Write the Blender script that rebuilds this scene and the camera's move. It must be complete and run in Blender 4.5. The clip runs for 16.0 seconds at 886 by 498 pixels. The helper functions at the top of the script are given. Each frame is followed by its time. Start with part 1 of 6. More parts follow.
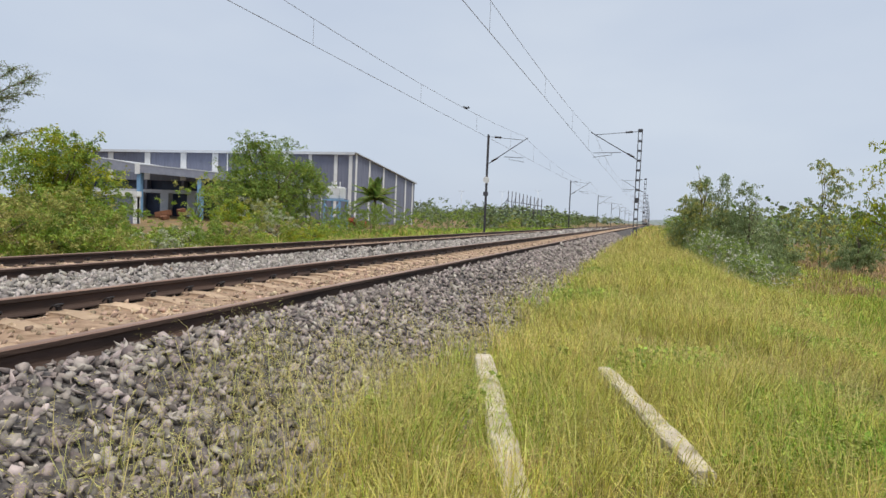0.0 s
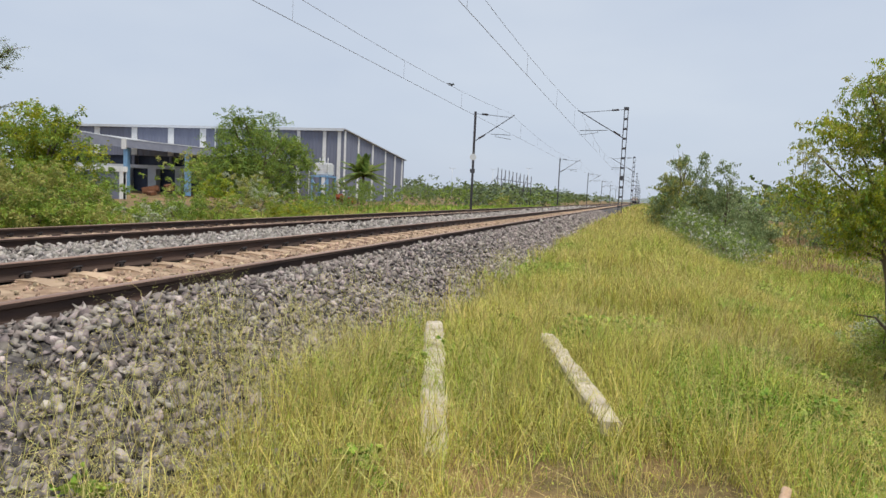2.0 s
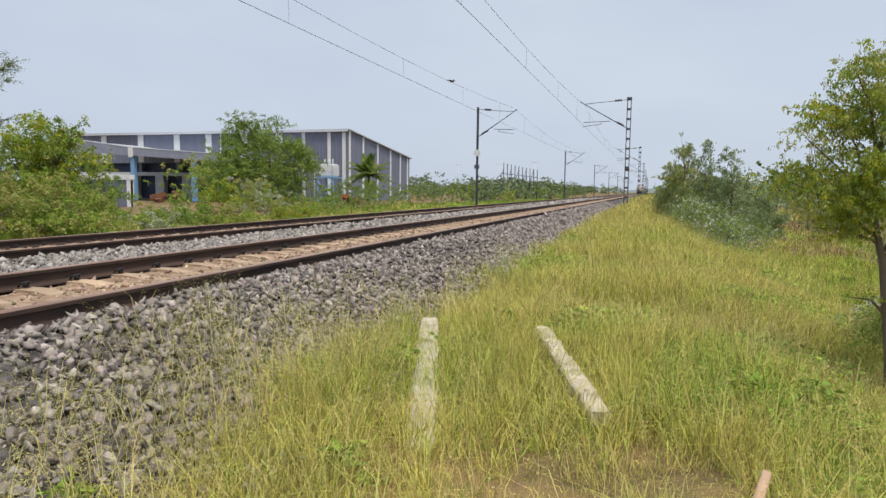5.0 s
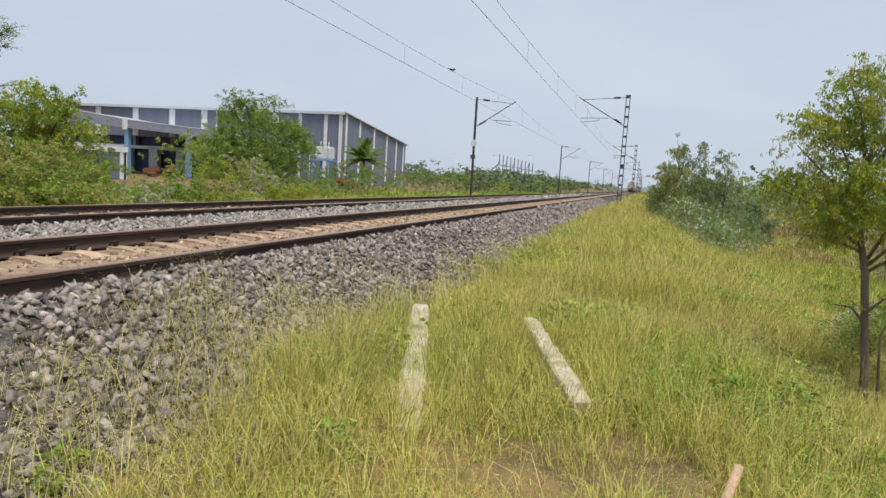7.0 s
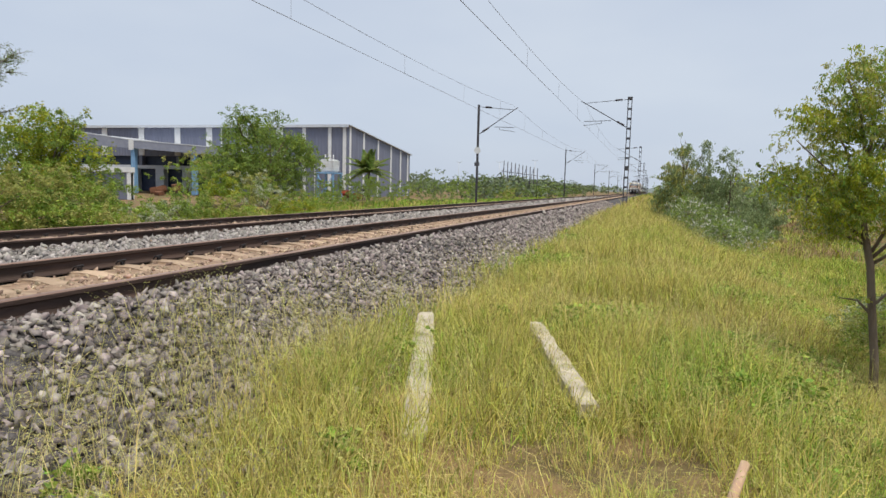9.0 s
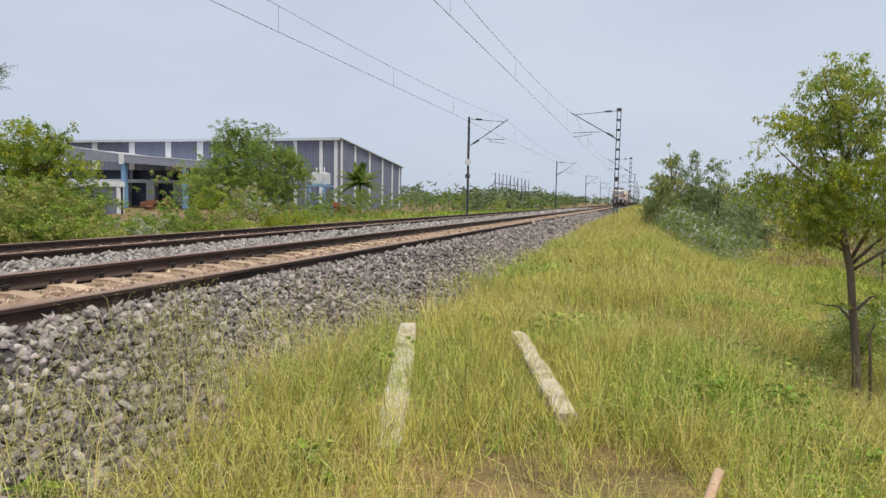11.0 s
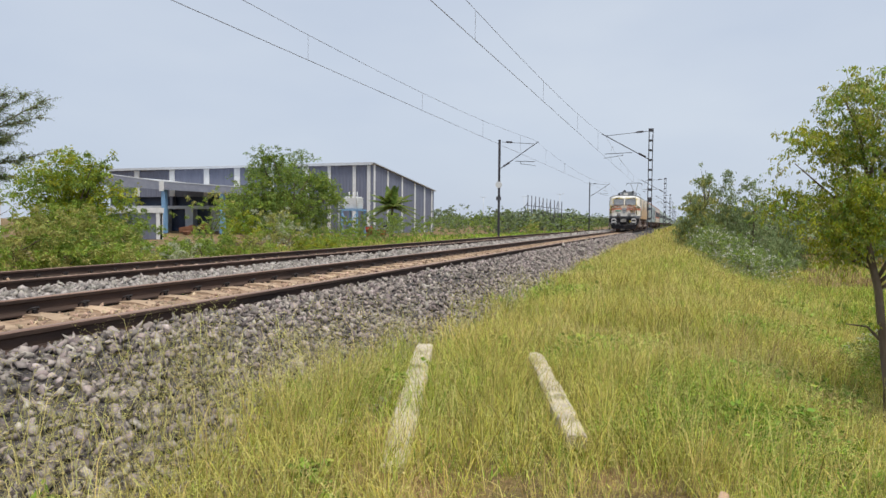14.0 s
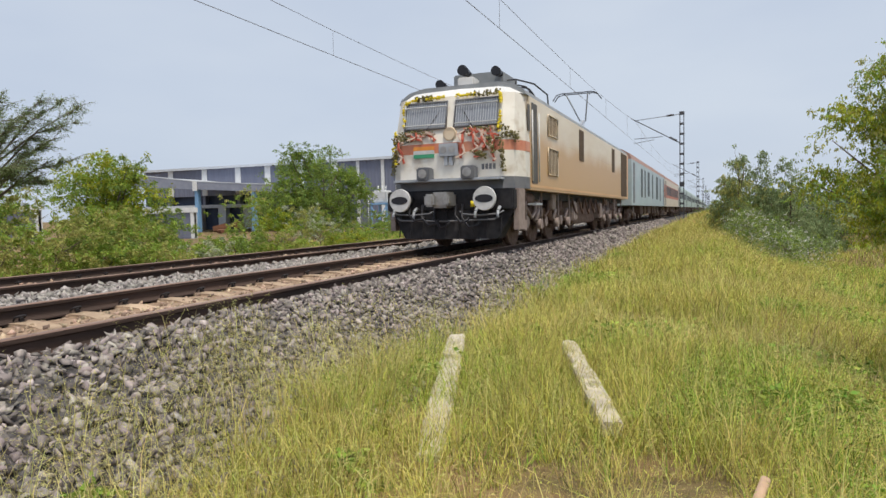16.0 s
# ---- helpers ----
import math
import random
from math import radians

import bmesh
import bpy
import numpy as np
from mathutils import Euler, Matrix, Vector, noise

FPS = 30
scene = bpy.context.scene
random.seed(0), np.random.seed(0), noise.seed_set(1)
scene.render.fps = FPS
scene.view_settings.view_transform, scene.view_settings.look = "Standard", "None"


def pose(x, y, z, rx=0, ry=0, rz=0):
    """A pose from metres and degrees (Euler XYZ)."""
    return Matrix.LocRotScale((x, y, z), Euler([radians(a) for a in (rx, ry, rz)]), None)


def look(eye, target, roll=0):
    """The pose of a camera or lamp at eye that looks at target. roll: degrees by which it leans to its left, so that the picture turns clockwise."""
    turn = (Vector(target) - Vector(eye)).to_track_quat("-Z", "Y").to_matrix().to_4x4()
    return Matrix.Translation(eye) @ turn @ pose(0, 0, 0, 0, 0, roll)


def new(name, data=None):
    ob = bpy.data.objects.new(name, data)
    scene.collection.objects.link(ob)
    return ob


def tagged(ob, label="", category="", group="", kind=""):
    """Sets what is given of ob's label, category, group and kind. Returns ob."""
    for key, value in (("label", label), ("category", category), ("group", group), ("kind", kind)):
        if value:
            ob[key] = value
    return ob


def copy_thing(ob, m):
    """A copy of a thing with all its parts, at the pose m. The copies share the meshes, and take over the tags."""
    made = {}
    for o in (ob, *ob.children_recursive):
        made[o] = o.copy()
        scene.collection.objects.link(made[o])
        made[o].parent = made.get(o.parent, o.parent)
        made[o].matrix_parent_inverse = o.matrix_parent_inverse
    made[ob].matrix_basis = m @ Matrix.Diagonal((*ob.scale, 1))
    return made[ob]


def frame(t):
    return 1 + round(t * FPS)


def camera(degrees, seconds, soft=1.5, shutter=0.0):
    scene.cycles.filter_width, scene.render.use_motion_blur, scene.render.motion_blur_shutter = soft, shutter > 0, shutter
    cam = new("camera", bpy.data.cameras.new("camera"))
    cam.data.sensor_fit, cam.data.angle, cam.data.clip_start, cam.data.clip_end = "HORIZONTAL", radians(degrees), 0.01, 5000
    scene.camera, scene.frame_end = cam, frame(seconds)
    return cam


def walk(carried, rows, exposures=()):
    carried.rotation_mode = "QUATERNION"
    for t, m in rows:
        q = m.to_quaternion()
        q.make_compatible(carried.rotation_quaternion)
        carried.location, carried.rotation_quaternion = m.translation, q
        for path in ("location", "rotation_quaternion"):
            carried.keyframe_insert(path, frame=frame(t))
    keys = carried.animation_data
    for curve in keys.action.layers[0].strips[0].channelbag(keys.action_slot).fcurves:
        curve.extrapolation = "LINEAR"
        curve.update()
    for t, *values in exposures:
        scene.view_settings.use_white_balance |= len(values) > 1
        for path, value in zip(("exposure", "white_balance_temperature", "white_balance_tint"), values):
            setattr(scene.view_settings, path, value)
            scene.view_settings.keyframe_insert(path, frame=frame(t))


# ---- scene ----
cam = camera(68.5, 16.0)
PATH = [
    (0, (-1.051, 0.137, 1.623), (-1.656, 2.041, 1.519), 2.4),
    (0.2, (-0.906, -0.139, 1.696), (-1.5758, 1.7401, 1.5558), 1.72),
    (0.5, (-0.815, -0.34, 1.66), (-1.367, 1.576, 1.503), 3.6),
    (1, (-0.766, -0.27, 1.648), (-1.385, 1.625, 1.482), 2.9),
    (1.5, (-0.641, -0.186, 1.616), (-1.293, 1.698, 1.454), 4.5),
    (2, (-0.571, -0.065, 1.609), (-1.147, 1.843, 1.437), 2.7),
    (2.5, (-0.522, -0.048, 1.605), (-1.094, 1.86, 1.43), 2.0),
    (3, (-0.474, -0.024, 1.602), (-1.054, 1.882, 1.421), 1.1),
    (3.5, (-0.471, -0.034, 1.587), (-1.068, 1.866, 1.399), 1.3),
    (4, (-0.431, -0.028, 1.596), (-1.035, 1.87, 1.417), 0.6),
    (6.5, (-0.392, -0.111, 1.615), (-0.973, 1.792, 1.411), 2.4),
    (7, (-0.395, -0.142, 1.618), (-0.97, 1.761, 1.402), 3.6),
    (7.5, (-0.354, -0.147, 1.605), (-0.972, 1.744, 1.397), 1.7),
    (8, (-0.345, -0.142, 1.605), (-0.951, 1.754, 1.408), 1.7),
    (8.5, (-0.347, -0.14, 1.604), (-0.968, 1.752, 1.417), 1.4),
    (9, (-0.34, -0.147, 1.61), (-0.94, 1.751, 1.419), 1.5),
    (11.5, (-0.202, -0.072, 1.581), (-0.783, 1.836, 1.432), 1.1),
    (12, (-0.16, -0.077, 1.582), (-0.817, 1.805, 1.421), 0.4),
    (12.5, (-0.1, -0.052, 1.56), (-0.82, 1.807, 1.404), 0.6),
    (13, (-0.079, -0.053, 1.566), (-0.838, 1.792, 1.432), -0.2),
    (13.5, (-0.063, -0.045, 1.562), (-0.822, 1.801, 1.445), 0.3),
    (14, (-0.057, -0.033, 1.566), (-0.739, 1.846, 1.482), 0.5),
    (14.5, (-0.06, -0.038, 1.565), (-0.752, 1.836, 1.47), -0.0),
    (15, (-0.054, -0.048, 1.569), (-0.769, 1.818, 1.47), -0.4),
    (15.5, (-0.06, -0.052, 1.569), (-0.824, 1.795, 1.485), -0.9),
    (16, (-0.054, -0.032, 1.552), (-0.822, 1.812, 1.443), -1.2),
]
walk(cam, [(t, look(eye, target, roll)) for t, eye, target, roll in PATH])

# ---- world and light ----
SUN_DIR = Vector((0.30, -0.24, 0.92)).normalized()
world = bpy.data.worlds.new("overcast_sky")
scene.world = world
world.use_nodes = True
wn, wl = world.node_tree.nodes, world.node_tree.links
bg = wn["Background"]
sky = wn.new("ShaderNodeTexSky")
sky.sky_type = 'NISHITA'
sky.sun_disc = False
sky.sun_elevation = math.asin(SUN_DIR.z)
sky.sun_rotation = math.atan2(SUN_DIR.x, SUN_DIR.y)
sky.air_density, sky.dust_density = 1.0, 2.0
scale_sky = wn.new("ShaderNodeVectorMath"); scale_sky.operation = 'SCALE'; scale_sky.inputs["Scale"].default_value = 0.10
wl.new(sky.outputs[0], scale_sky.inputs[0])
wtc = wn.new("ShaderNodeTexCoord")
wmap = wn.new("ShaderNodeMapping"); wmap.inputs["Scale"].default_value = (1.0, 1.0, 3.0)
wl.new(wtc.outputs["Generated"], wmap.inputs[0])
wnoise = wn.new("ShaderNodeTexNoise"); wnoise.inputs["Scale"].default_value = 1.6; wnoise.inputs["Detail"].default_value = 4
wl.new(wmap.outputs[0], wnoise.inputs["Vector"])
wramp = wn.new("ShaderNodeValToRGB")
wramp.color_ramp.elements[0].position, wramp.color_ramp.elements[0].color = 0.30, (0.54, 0.622, 0.77, 1)
wramp.color_ramp.elements[1].position, wramp.color_ramp.elements[1].color = 0.72, (0.665, 0.735, 0.84, 1)
wl.new(wnoise.outputs[0], wramp.inputs[0])
wmix = wn.new("ShaderNodeMix"); wmix.data_type = 'RGBA'; wmix.inputs[0].default_value = 0.88
wl.new(scale_sky.outputs[0], wmix.inputs[6]); wl.new(wramp.outputs[0], wmix.inputs[7])
wl.new(wmix.outputs[2], bg.inputs[0])
bg.inputs[1].default_value = 1.0
sun = new("sun", bpy.data.lights.new("sun", 'SUN'))
sun.data.energy, sun.data.angle, sun.data.color = 3.6, radians(14), (1.0, 0.93, 0.80)
sun.matrix_world = look(SUN_DIR * 100, (0, 0, 0))
scene.view_settings.exposure = 0.0

# ---- materials ----
def material(name, col, rough=0.7, col2=None, scale=6.0, metal=0.0, bump=0.0, bump_scale=40.0, rand=0.0, island=False, spec=0.3,
             fine=None, patch=None, stretch=(1, 1, 1), trans=0.0):
    """Principled paint with grain at two scales; rand: spread of lightness from object to object or island to island."""
    m = bpy.data.materials.new(name)
    m.use_nodes = True
    n, l = m.node_tree.nodes, m.node_tree.links
    b = n["Principled BSDF"]
    b.inputs["Roughness"].default_value, b.inputs["Metallic"].default_value = rough, metal
    b.inputs["Specular IOR Level"].default_value = spec
    geo = n.new("ShaderNodeNewGeometry")
    tc = n.new("ShaderNodeTexCoord")
    mp = n.new("ShaderNodeMapping"); mp.inputs["Scale"].default_value = stretch
    l.new(tc.outputs["Object"], mp.inputs[0])
    tex = n.new("ShaderNodeTexNoise"); tex.inputs["Scale"].default_value = scale; tex.inputs["Detail"].default_value = 6
    l.new(mp.outputs[0], tex.inputs["Vector"])
    ramp = n.new("ShaderNodeValToRGB")
    c2 = col2 or tuple(min(1, c * 1.25) for c in col)
    ramp.color_ramp.elements[0].position, ramp.color_ramp.elements[0].color = 0.35, (*col, 1)
    ramp.color_ramp.elements[1].position, ramp.color_ramp.elements[1].color = 0.68, (*c2, 1)
    l.new(tex.outputs[0], ramp.inputs[0])
    out = ramp.outputs[0]
    if patch:
        pt = n.new("ShaderNodeTexNoise"); pt.inputs["Scale"].default_value = patch[1]; pt.inputs["Detail"].default_value = 3
        l.new(geo.outputs["Position"], pt.inputs["Vector"])
        pr = n.new("ShaderNodeMapRange"); pr.inputs[1].default_value, pr.inputs[2].default_value = patch[2], patch[3]
        l.new(pt.outputs[0], pr.inputs[0])
        mx = n.new("ShaderNodeMix"); mx.data_type = 'RGBA'
        l.new(pr.outputs[0], mx.inputs[0]); l.new(out, mx.inputs[6]); mx.inputs[7].default_value = (*patch[0], 1)
        out = mx.outputs[2]
    if rand:
        if island:
            src = geo.outputs["Random Per Island"]
        else:
            oi = n.new("ShaderNodeObjectInfo"); src = oi.outputs["Random"]
        mr = n.new("ShaderNodeMapRange"); mr.inputs[3].default_value, mr.inputs[4].default_value = 1 - rand, 1 + rand
        l.new(src, mr.inputs[0])
        hs = n.new("ShaderNodeHueSaturation"); l.new(mr.outputs[0], hs.inputs["Value"]); l.new(out, hs.inputs["Color"])
        if fine:
            mh = n.new("ShaderNodeMapRange"); mh.inputs[3].default_value, mh.inputs[4].default_value = 0.5 - fine, 0.5 + fine
            sc = n.new("ShaderNodeMath"); sc.operation = 'MULTIPLY_ADD'; sc.inputs[1].default_value, sc.inputs[2].default_value = 7.31, 0.0
            fr = n.new("ShaderNodeMath"); fr.operation = 'FRACT'
            l.new(src, sc.inputs[0]); l.new(sc.outputs[0], fr.inputs[0]); l.new(fr.outputs[0], mh.inputs[0]); l.new(mh.outputs[0], hs.inputs["Hue"])
        out = hs.outputs[0]
    l.new(out, b.inputs["Base Color"])
    if bump:
        bt = n.new("ShaderNodeTexNoise"); bt.inputs["Scale"].default_value = bump_scale; bt.inputs["Detail"].default_value = 8
        l.new(mp.outputs[0], bt.inputs["Vector"])
        bp = n.new("ShaderNodeBump"); bp.inputs["Strength"].default_value = bump; bp.inputs["Distance"].default_value = 0.02
        l.new(bt.outputs[0], bp.inputs["Height"]); l.new(bp.outputs[0], b.inputs["Normal"])
    if trans:
        tr = n.new("ShaderNodeBsdfTranslucent"); l.new(out, tr.inputs[0])
        ms = n.new("ShaderNodeMixShader"); ms.inputs[0].default_value = trans
        o = n["Material Output"]
        l.new(b.outputs[0], ms.inputs[1]); l.new(tr.outputs[0], ms.inputs[2]); l.new(ms.outputs[0], o.inputs[0])
    return m

M = {}
# earth colours darkened to paint in the shade between grass blades; patch is bare earth
M["soil"] = material("grassy_soil", (0.105, 0.08, 0.035), 0.95, (0.20, 0.145, 0.065), 9, bump=1.0, bump_scale=24, patch=((0.30, 0.185, 0.09), 0.9, 0.49, 0.63))
# near-black base: shade in the gaps between loose stones is put into the colour
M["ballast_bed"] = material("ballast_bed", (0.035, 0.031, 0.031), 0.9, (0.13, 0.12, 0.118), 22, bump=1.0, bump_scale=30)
M["stone"] = material("granite_ballast", (0.17, 0.146, 0.138), 0.88, (0.36, 0.318, 0.295), 9, rand=0.55, island=True, fine=0.05, bump=0.3, bump_scale=60)
M["stone_ob"] = material("granite_ballast_loose", (0.17, 0.146, 0.138), 0.88, (0.36, 0.318, 0.295), 9, rand=0.5, fine=0.05, bump=0.3, bump_scale=60)
M["stone_pale"] = material("dust_paled_ballast", (0.225, 0.205, 0.19), 0.9, (0.39, 0.36, 0.335), 9, rand=0.45, island=True, fine=0.04, bump=0.3, bump_scale=60)
M["dusty"] = material("rust_dusted_ballast", (0.27, 0.195, 0.14), 0.95, (0.44, 0.33, 0.245), 9, rand=0.55, island=True, fine=0.025)
M["dust_bed"] = material("rust_dusted_bed", (0.22, 0.145, 0.095), 0.95, (0.40, 0.285, 0.20), 7, bump=0.8, bump_scale=30)
M["sleeper"] = material("dusty_concrete_sleeper", (0.38, 0.27, 0.185), 0.9, (0.50, 0.375, 0.265), 6, rand=0.18, bump=0.4)
M["rail_side"] = material("rusted_rail_steel", (0.036, 0.025, 0.021), 0.8, (0.075, 0.047, 0.037), 5, bump=0.4, bump_scale=60, stretch=(1, 0.15, 1))
M["rail_top"] = material("rail_running_table", (0.21, 0.135, 0.105), 0.5, (0.33, 0.225, 0.18), 4, metal=0.15, stretch=(1, 0.1, 1))
M["clip"] = material("oiled_clip_steel", (0.02, 0.018, 0.02), 0.5, bump=0.2)
M["steel"] = material("weathered_dark_steel", (0.045, 0.045, 0.055), 0.7, (0.075, 0.07, 0.08), 8, bump=0.2)
M["lattice"] = material("dull_galvanised_steel", (0.06, 0.06, 0.07), 0.65, (0.10, 0.10, 0.115), 8, bump=0.2)
M["wire"] = material("copper_wire", (0.15, 0.14, 0.14), 0.6)
M["insul"] = material("brown_porcelain", (0.03, 0.02, 0.02), 0.35)
M["white"] = material("white_paint", (0.66, 0.67, 0.68), 0.6, (0.76, 0.77, 0.78), 3)
M["clad"] = material("grey_cladding", (0.155, 0.17, 0.235), 0.55, (0.185, 0.20, 0.27), 1.5, stretch=(1, 1, 0.1))
M["clad_lt"] = material("pale_fascia", (0.52, 0.55, 0.60), 0.6, (0.60, 0.63, 0.68), 1.0)
M["roofm"] = material("grey_roof_sheet", (0.40, 0.42, 0.46), 0.5, (0.48, 0.50, 0.54), 0.6)
M["blue"] = material("blue_painted_column", (0.17, 0.33, 0.55), 0.5, (0.23, 0.40, 0.62), 2)
M["navy"] = material("navy_shutter", (0.018, 0.028, 0.06), 0.5, (0.03, 0.045, 0.09), 1.0)
M["brown"] = material("rusty_scrap", (0.12, 0.055, 0.03), 0.8, (0.2, 0.09, 0.05), 3)
M["red"] = material("red_paint", (0.42, 0.05, 0.03), 0.55, (0.5, 0.09, 0.05), 3)
M["concrete"] = material("weathered_concrete", (0.46, 0.40, 0.32), 0.92, (0.68, 0.61, 0.51), 7, bump=0.7, bump_scale=50, patch=((0.23, 0.19, 0.14), 5.0, 0.55, 0.75))
M["wood"] = material("pale_split_wood", (0.46, 0.30, 0.20), 0.85, (0.60, 0.43, 0.31), 14, stretch=(1, 1, 0.15), bump=0.4)
M["bark"] = material("grey_brown_bark", (0.11, 0.082, 0.062), 0.95, (0.19, 0.15, 0.115), 18, bump=0.8, bump_scale=40, stretch=(1, 1, 0.3))
M["grass"] = material("yellow_green_grass", (0.38, 0.39, 0.066), 0.75, (0.585, 0.545, 0.13), 3.5, rand=0.62, island=True, fine=0.035, trans=0.24,
                      patch=((0.30, 0.39, 0.05), 0.55, 0.52, 0.66))
M["grass_lush"] = material("green_grass", (0.19, 0.32, 0.035), 0.75, (0.33, 0.46, 0.07), 0.9, rand=0.6, island=True, fine=0.03, trans=0.24)
M["grass_dry"] = material("straw_grass", (0.50, 0.43, 0.13), 0.8, (0.64, 0.54, 0.21), 0.9, rand=0.42, island=True, fine=0.03, trans=0.28)
M["seed_head"] = material("pale_green_seed_heads", (0.47, 0.44, 0.14), 0.8, (0.61, 0.55, 0.23), 0.9, rand=0.4, island=True, fine=0.03, trans=0.28)
def leafmat(name, a, b, fine=0.03):
    return material(name, a, 0.6, b, 0.8, rand=0.36, island=True, fine=fine, trans=0.42)
M["leaf_green"] = leafmat("green_leaves", (0.155, 0.225, 0.05), (0.24, 0.33, 0.08))
M["leaf_yellow"] = leafmat("yellow_green_leaves", (0.32, 0.36, 0.03), (0.44, 0.45, 0.045))
M["leaf_fresh"] = leafmat("fresh_green_leaves", (0.23, 0.325, 0.05), (0.34, 0.44, 0.08))
M["leaf_olive"] = leafmat("olive_leaves", (0.35, 0.36, 0.095), (0.48, 0.47, 0.15))
M["leaf_dark"] = leafmat("dark_grey_green_leaves", (0.135, 0.185, 0.07), (0.225, 0.28, 0.115))
M["leaf_pale"] = leafmat("pale_dusty_leaves", (0.38, 0.42, 0.26), (0.56, 0.58, 0.44))
# leaf green lightened and greyed: distance haze is mixed into the colour
M["leaf_haze"] = leafmat("grey_green_drooping_leaves", (0.22, 0.28, 0.12), (0.33, 0.40, 0.20))
M["flower"] = material("pale_flower_heads", (0.58, 0.56, 0.52), 0.8, (0.70, 0.68, 0.64), 3, rand=0.2, island=True)
M["grass_brown"] = material("brown_dry_weeds", (0.34, 0.24, 0.13), 0.85, (0.46, 0.34, 0.19), 0.9, rand=0.4, island=True, fine=0.02, trans=0.2)
M["clad_mid"] = material("pale_grey_canopy_sheet", (0.24, 0.26, 0.33), 0.55, (0.30, 0.32, 0.39), 1.5)
M["far_green"] = material("hazy_far_woods", (0.13, 0.17, 0.11), 0.9, (0.19, 0.235, 0.15), 0.05)
M["hill"] = material("hazy_hill", (0.17, 0.20, 0.20), 0.95, (0.20, 0.23, 0.22), 0.02)

# ---- building helpers ----
def part(name, bm, mat, parent=None, label="", smooth=False):
    me = bpy.data.meshes.new(name)
    bm.normal_update()
    bm.to_mesh(me); bm.free()
    for m in (mat if isinstance(mat, (list, tuple)) else [mat]):
        me.materials.append(m)
    if smooth:
        for p in me.polygons: p.use_smooth = True
    ob = new(name, me)
    if parent: ob.parent = parent
    if label: tagged(ob, label)
    return ob

def thing(name, x=0, y=0, z=0, label="", category="", group="", kind="", rz=0):
    ob = new(name)
    ob.empty_display_size = 0.2
    ob.matrix_basis = pose(x, y, z, 0, 0, rz)
    return tagged(ob, label, category, group, kind)

def again(ob, parent, m, name=None):
    """Another object on the same mesh."""
    o = new(name or ob.name.split(".")[0], ob.data)
    o.parent = parent
    o.matrix_basis = m
    return o

def bx(bm, x0, x1, y0, y1, z0, z1, bevel=0.0, mi=0):
    ret = bmesh.ops.create_cube(bm, size=1)
    vs = ret["verts"]
    for v in vs:
        v.co = Vector((x0 + (x1 - x0) * (v.co.x + .5), y0 + (y1 - y0) * (v.co.y + .5), z0 + (z1 - z0) * (v.co.z + .5)))
    fs = {f for v in vs for f in v.link_faces}
    for f in fs: f.material_index = mi
    if bevel:
        es = list({e for v in vs for e in v.link_edges})
        bmesh.ops.bevel(bm, geom=es, offset=bevel, segments=2, affect='EDGES', material=-1)
    return bm

def box(x0, x1, y0, y1, z0, z1, bevel=0.0):
    return bx(bmesh.new(), x0, x1, y0, y1, z0, z1, bevel)

def rod(bm, p0, p1, r0, r1=None, n=8, mi=0):
    p0, p1 = Vector(p0), Vector(p1)
    r1 = r0 if r1 is None else r1
    q = (p1 - p0).to_track_quat("Z", "Y")
    rings = []
    for p, r in ((p0, r0), (p1, r1)):
        rings.append([bm.verts.new(p + q @ Vector((r * math.cos(2 * math.pi * k / n), r * math.sin(2 * math.pi * k / n), 0))) for k in range(n)])
    for k in range(n):
        f = bm.faces.new((rings[0][k], rings[0][(k + 1) % n], rings[1][(k + 1) % n], rings[1][k])); f.material_index = mi; f.smooth = n > 5
    bm.faces.new(rings[0][::-1]).material_index = mi
    bm.faces.new(rings[1]).material_index = mi
    return bm

def chain(bm, pts, r, n=6, mi=0):
    """A bent round bar through points; r may be a list."""
    rs = r if isinstance(r, (list, tuple)) else [r] * len(pts)
    pts = [Vector(p) for p in pts]
    rings = []
    for i, p in enumerate(pts):
        d = (pts[min(i + 1, len(pts) - 1)] - pts[max(i - 1, 0)])
        q = d.to_track_quat("Z", "Y")
        rings.append([bm.verts.new(p + q @ Vector((rs[i] * math.cos(2 * math.pi * k / n), rs[i] * math.sin(2 * math.pi * k / n), 0))) for k in range(n)])
    for a, b in zip(rings, rings[1:]):
        for k in range(n):
            f = bm.faces.new((a[k], a[(k + 1) % n], b[(k + 1) % n], b[k])); f.material_index = mi; f.smooth = True
    bm.faces.new(rings[0][::-1]).material_index = mi
    bm.faces.new(rings[-1]).material_index = mi
    return bm

def extrude_y(profile, y0, y1, steps=1):
    """A closed x-z outline (counterclockwise seen from -y) drawn out along y."""
    bm = bmesh.new()
    rows = [[bm.verts.new((x, y0 + (y1 - y0) * s / steps, z)) for x, z in profile] for s in range(steps + 1)]
    n = len(profile)
    for a, b in zip(rows, rows[1:]):
        for k in range(n):
            bm.faces.new((a[k], b[k], b[(k + 1) % n], a[(k + 1) % n]))
    bm.faces.new(rows[0]); bm.faces.new(rows[-1][::-1])
    bmesh.ops.recalc_face_normals(bm, faces=bm.faces[:])
    return bm

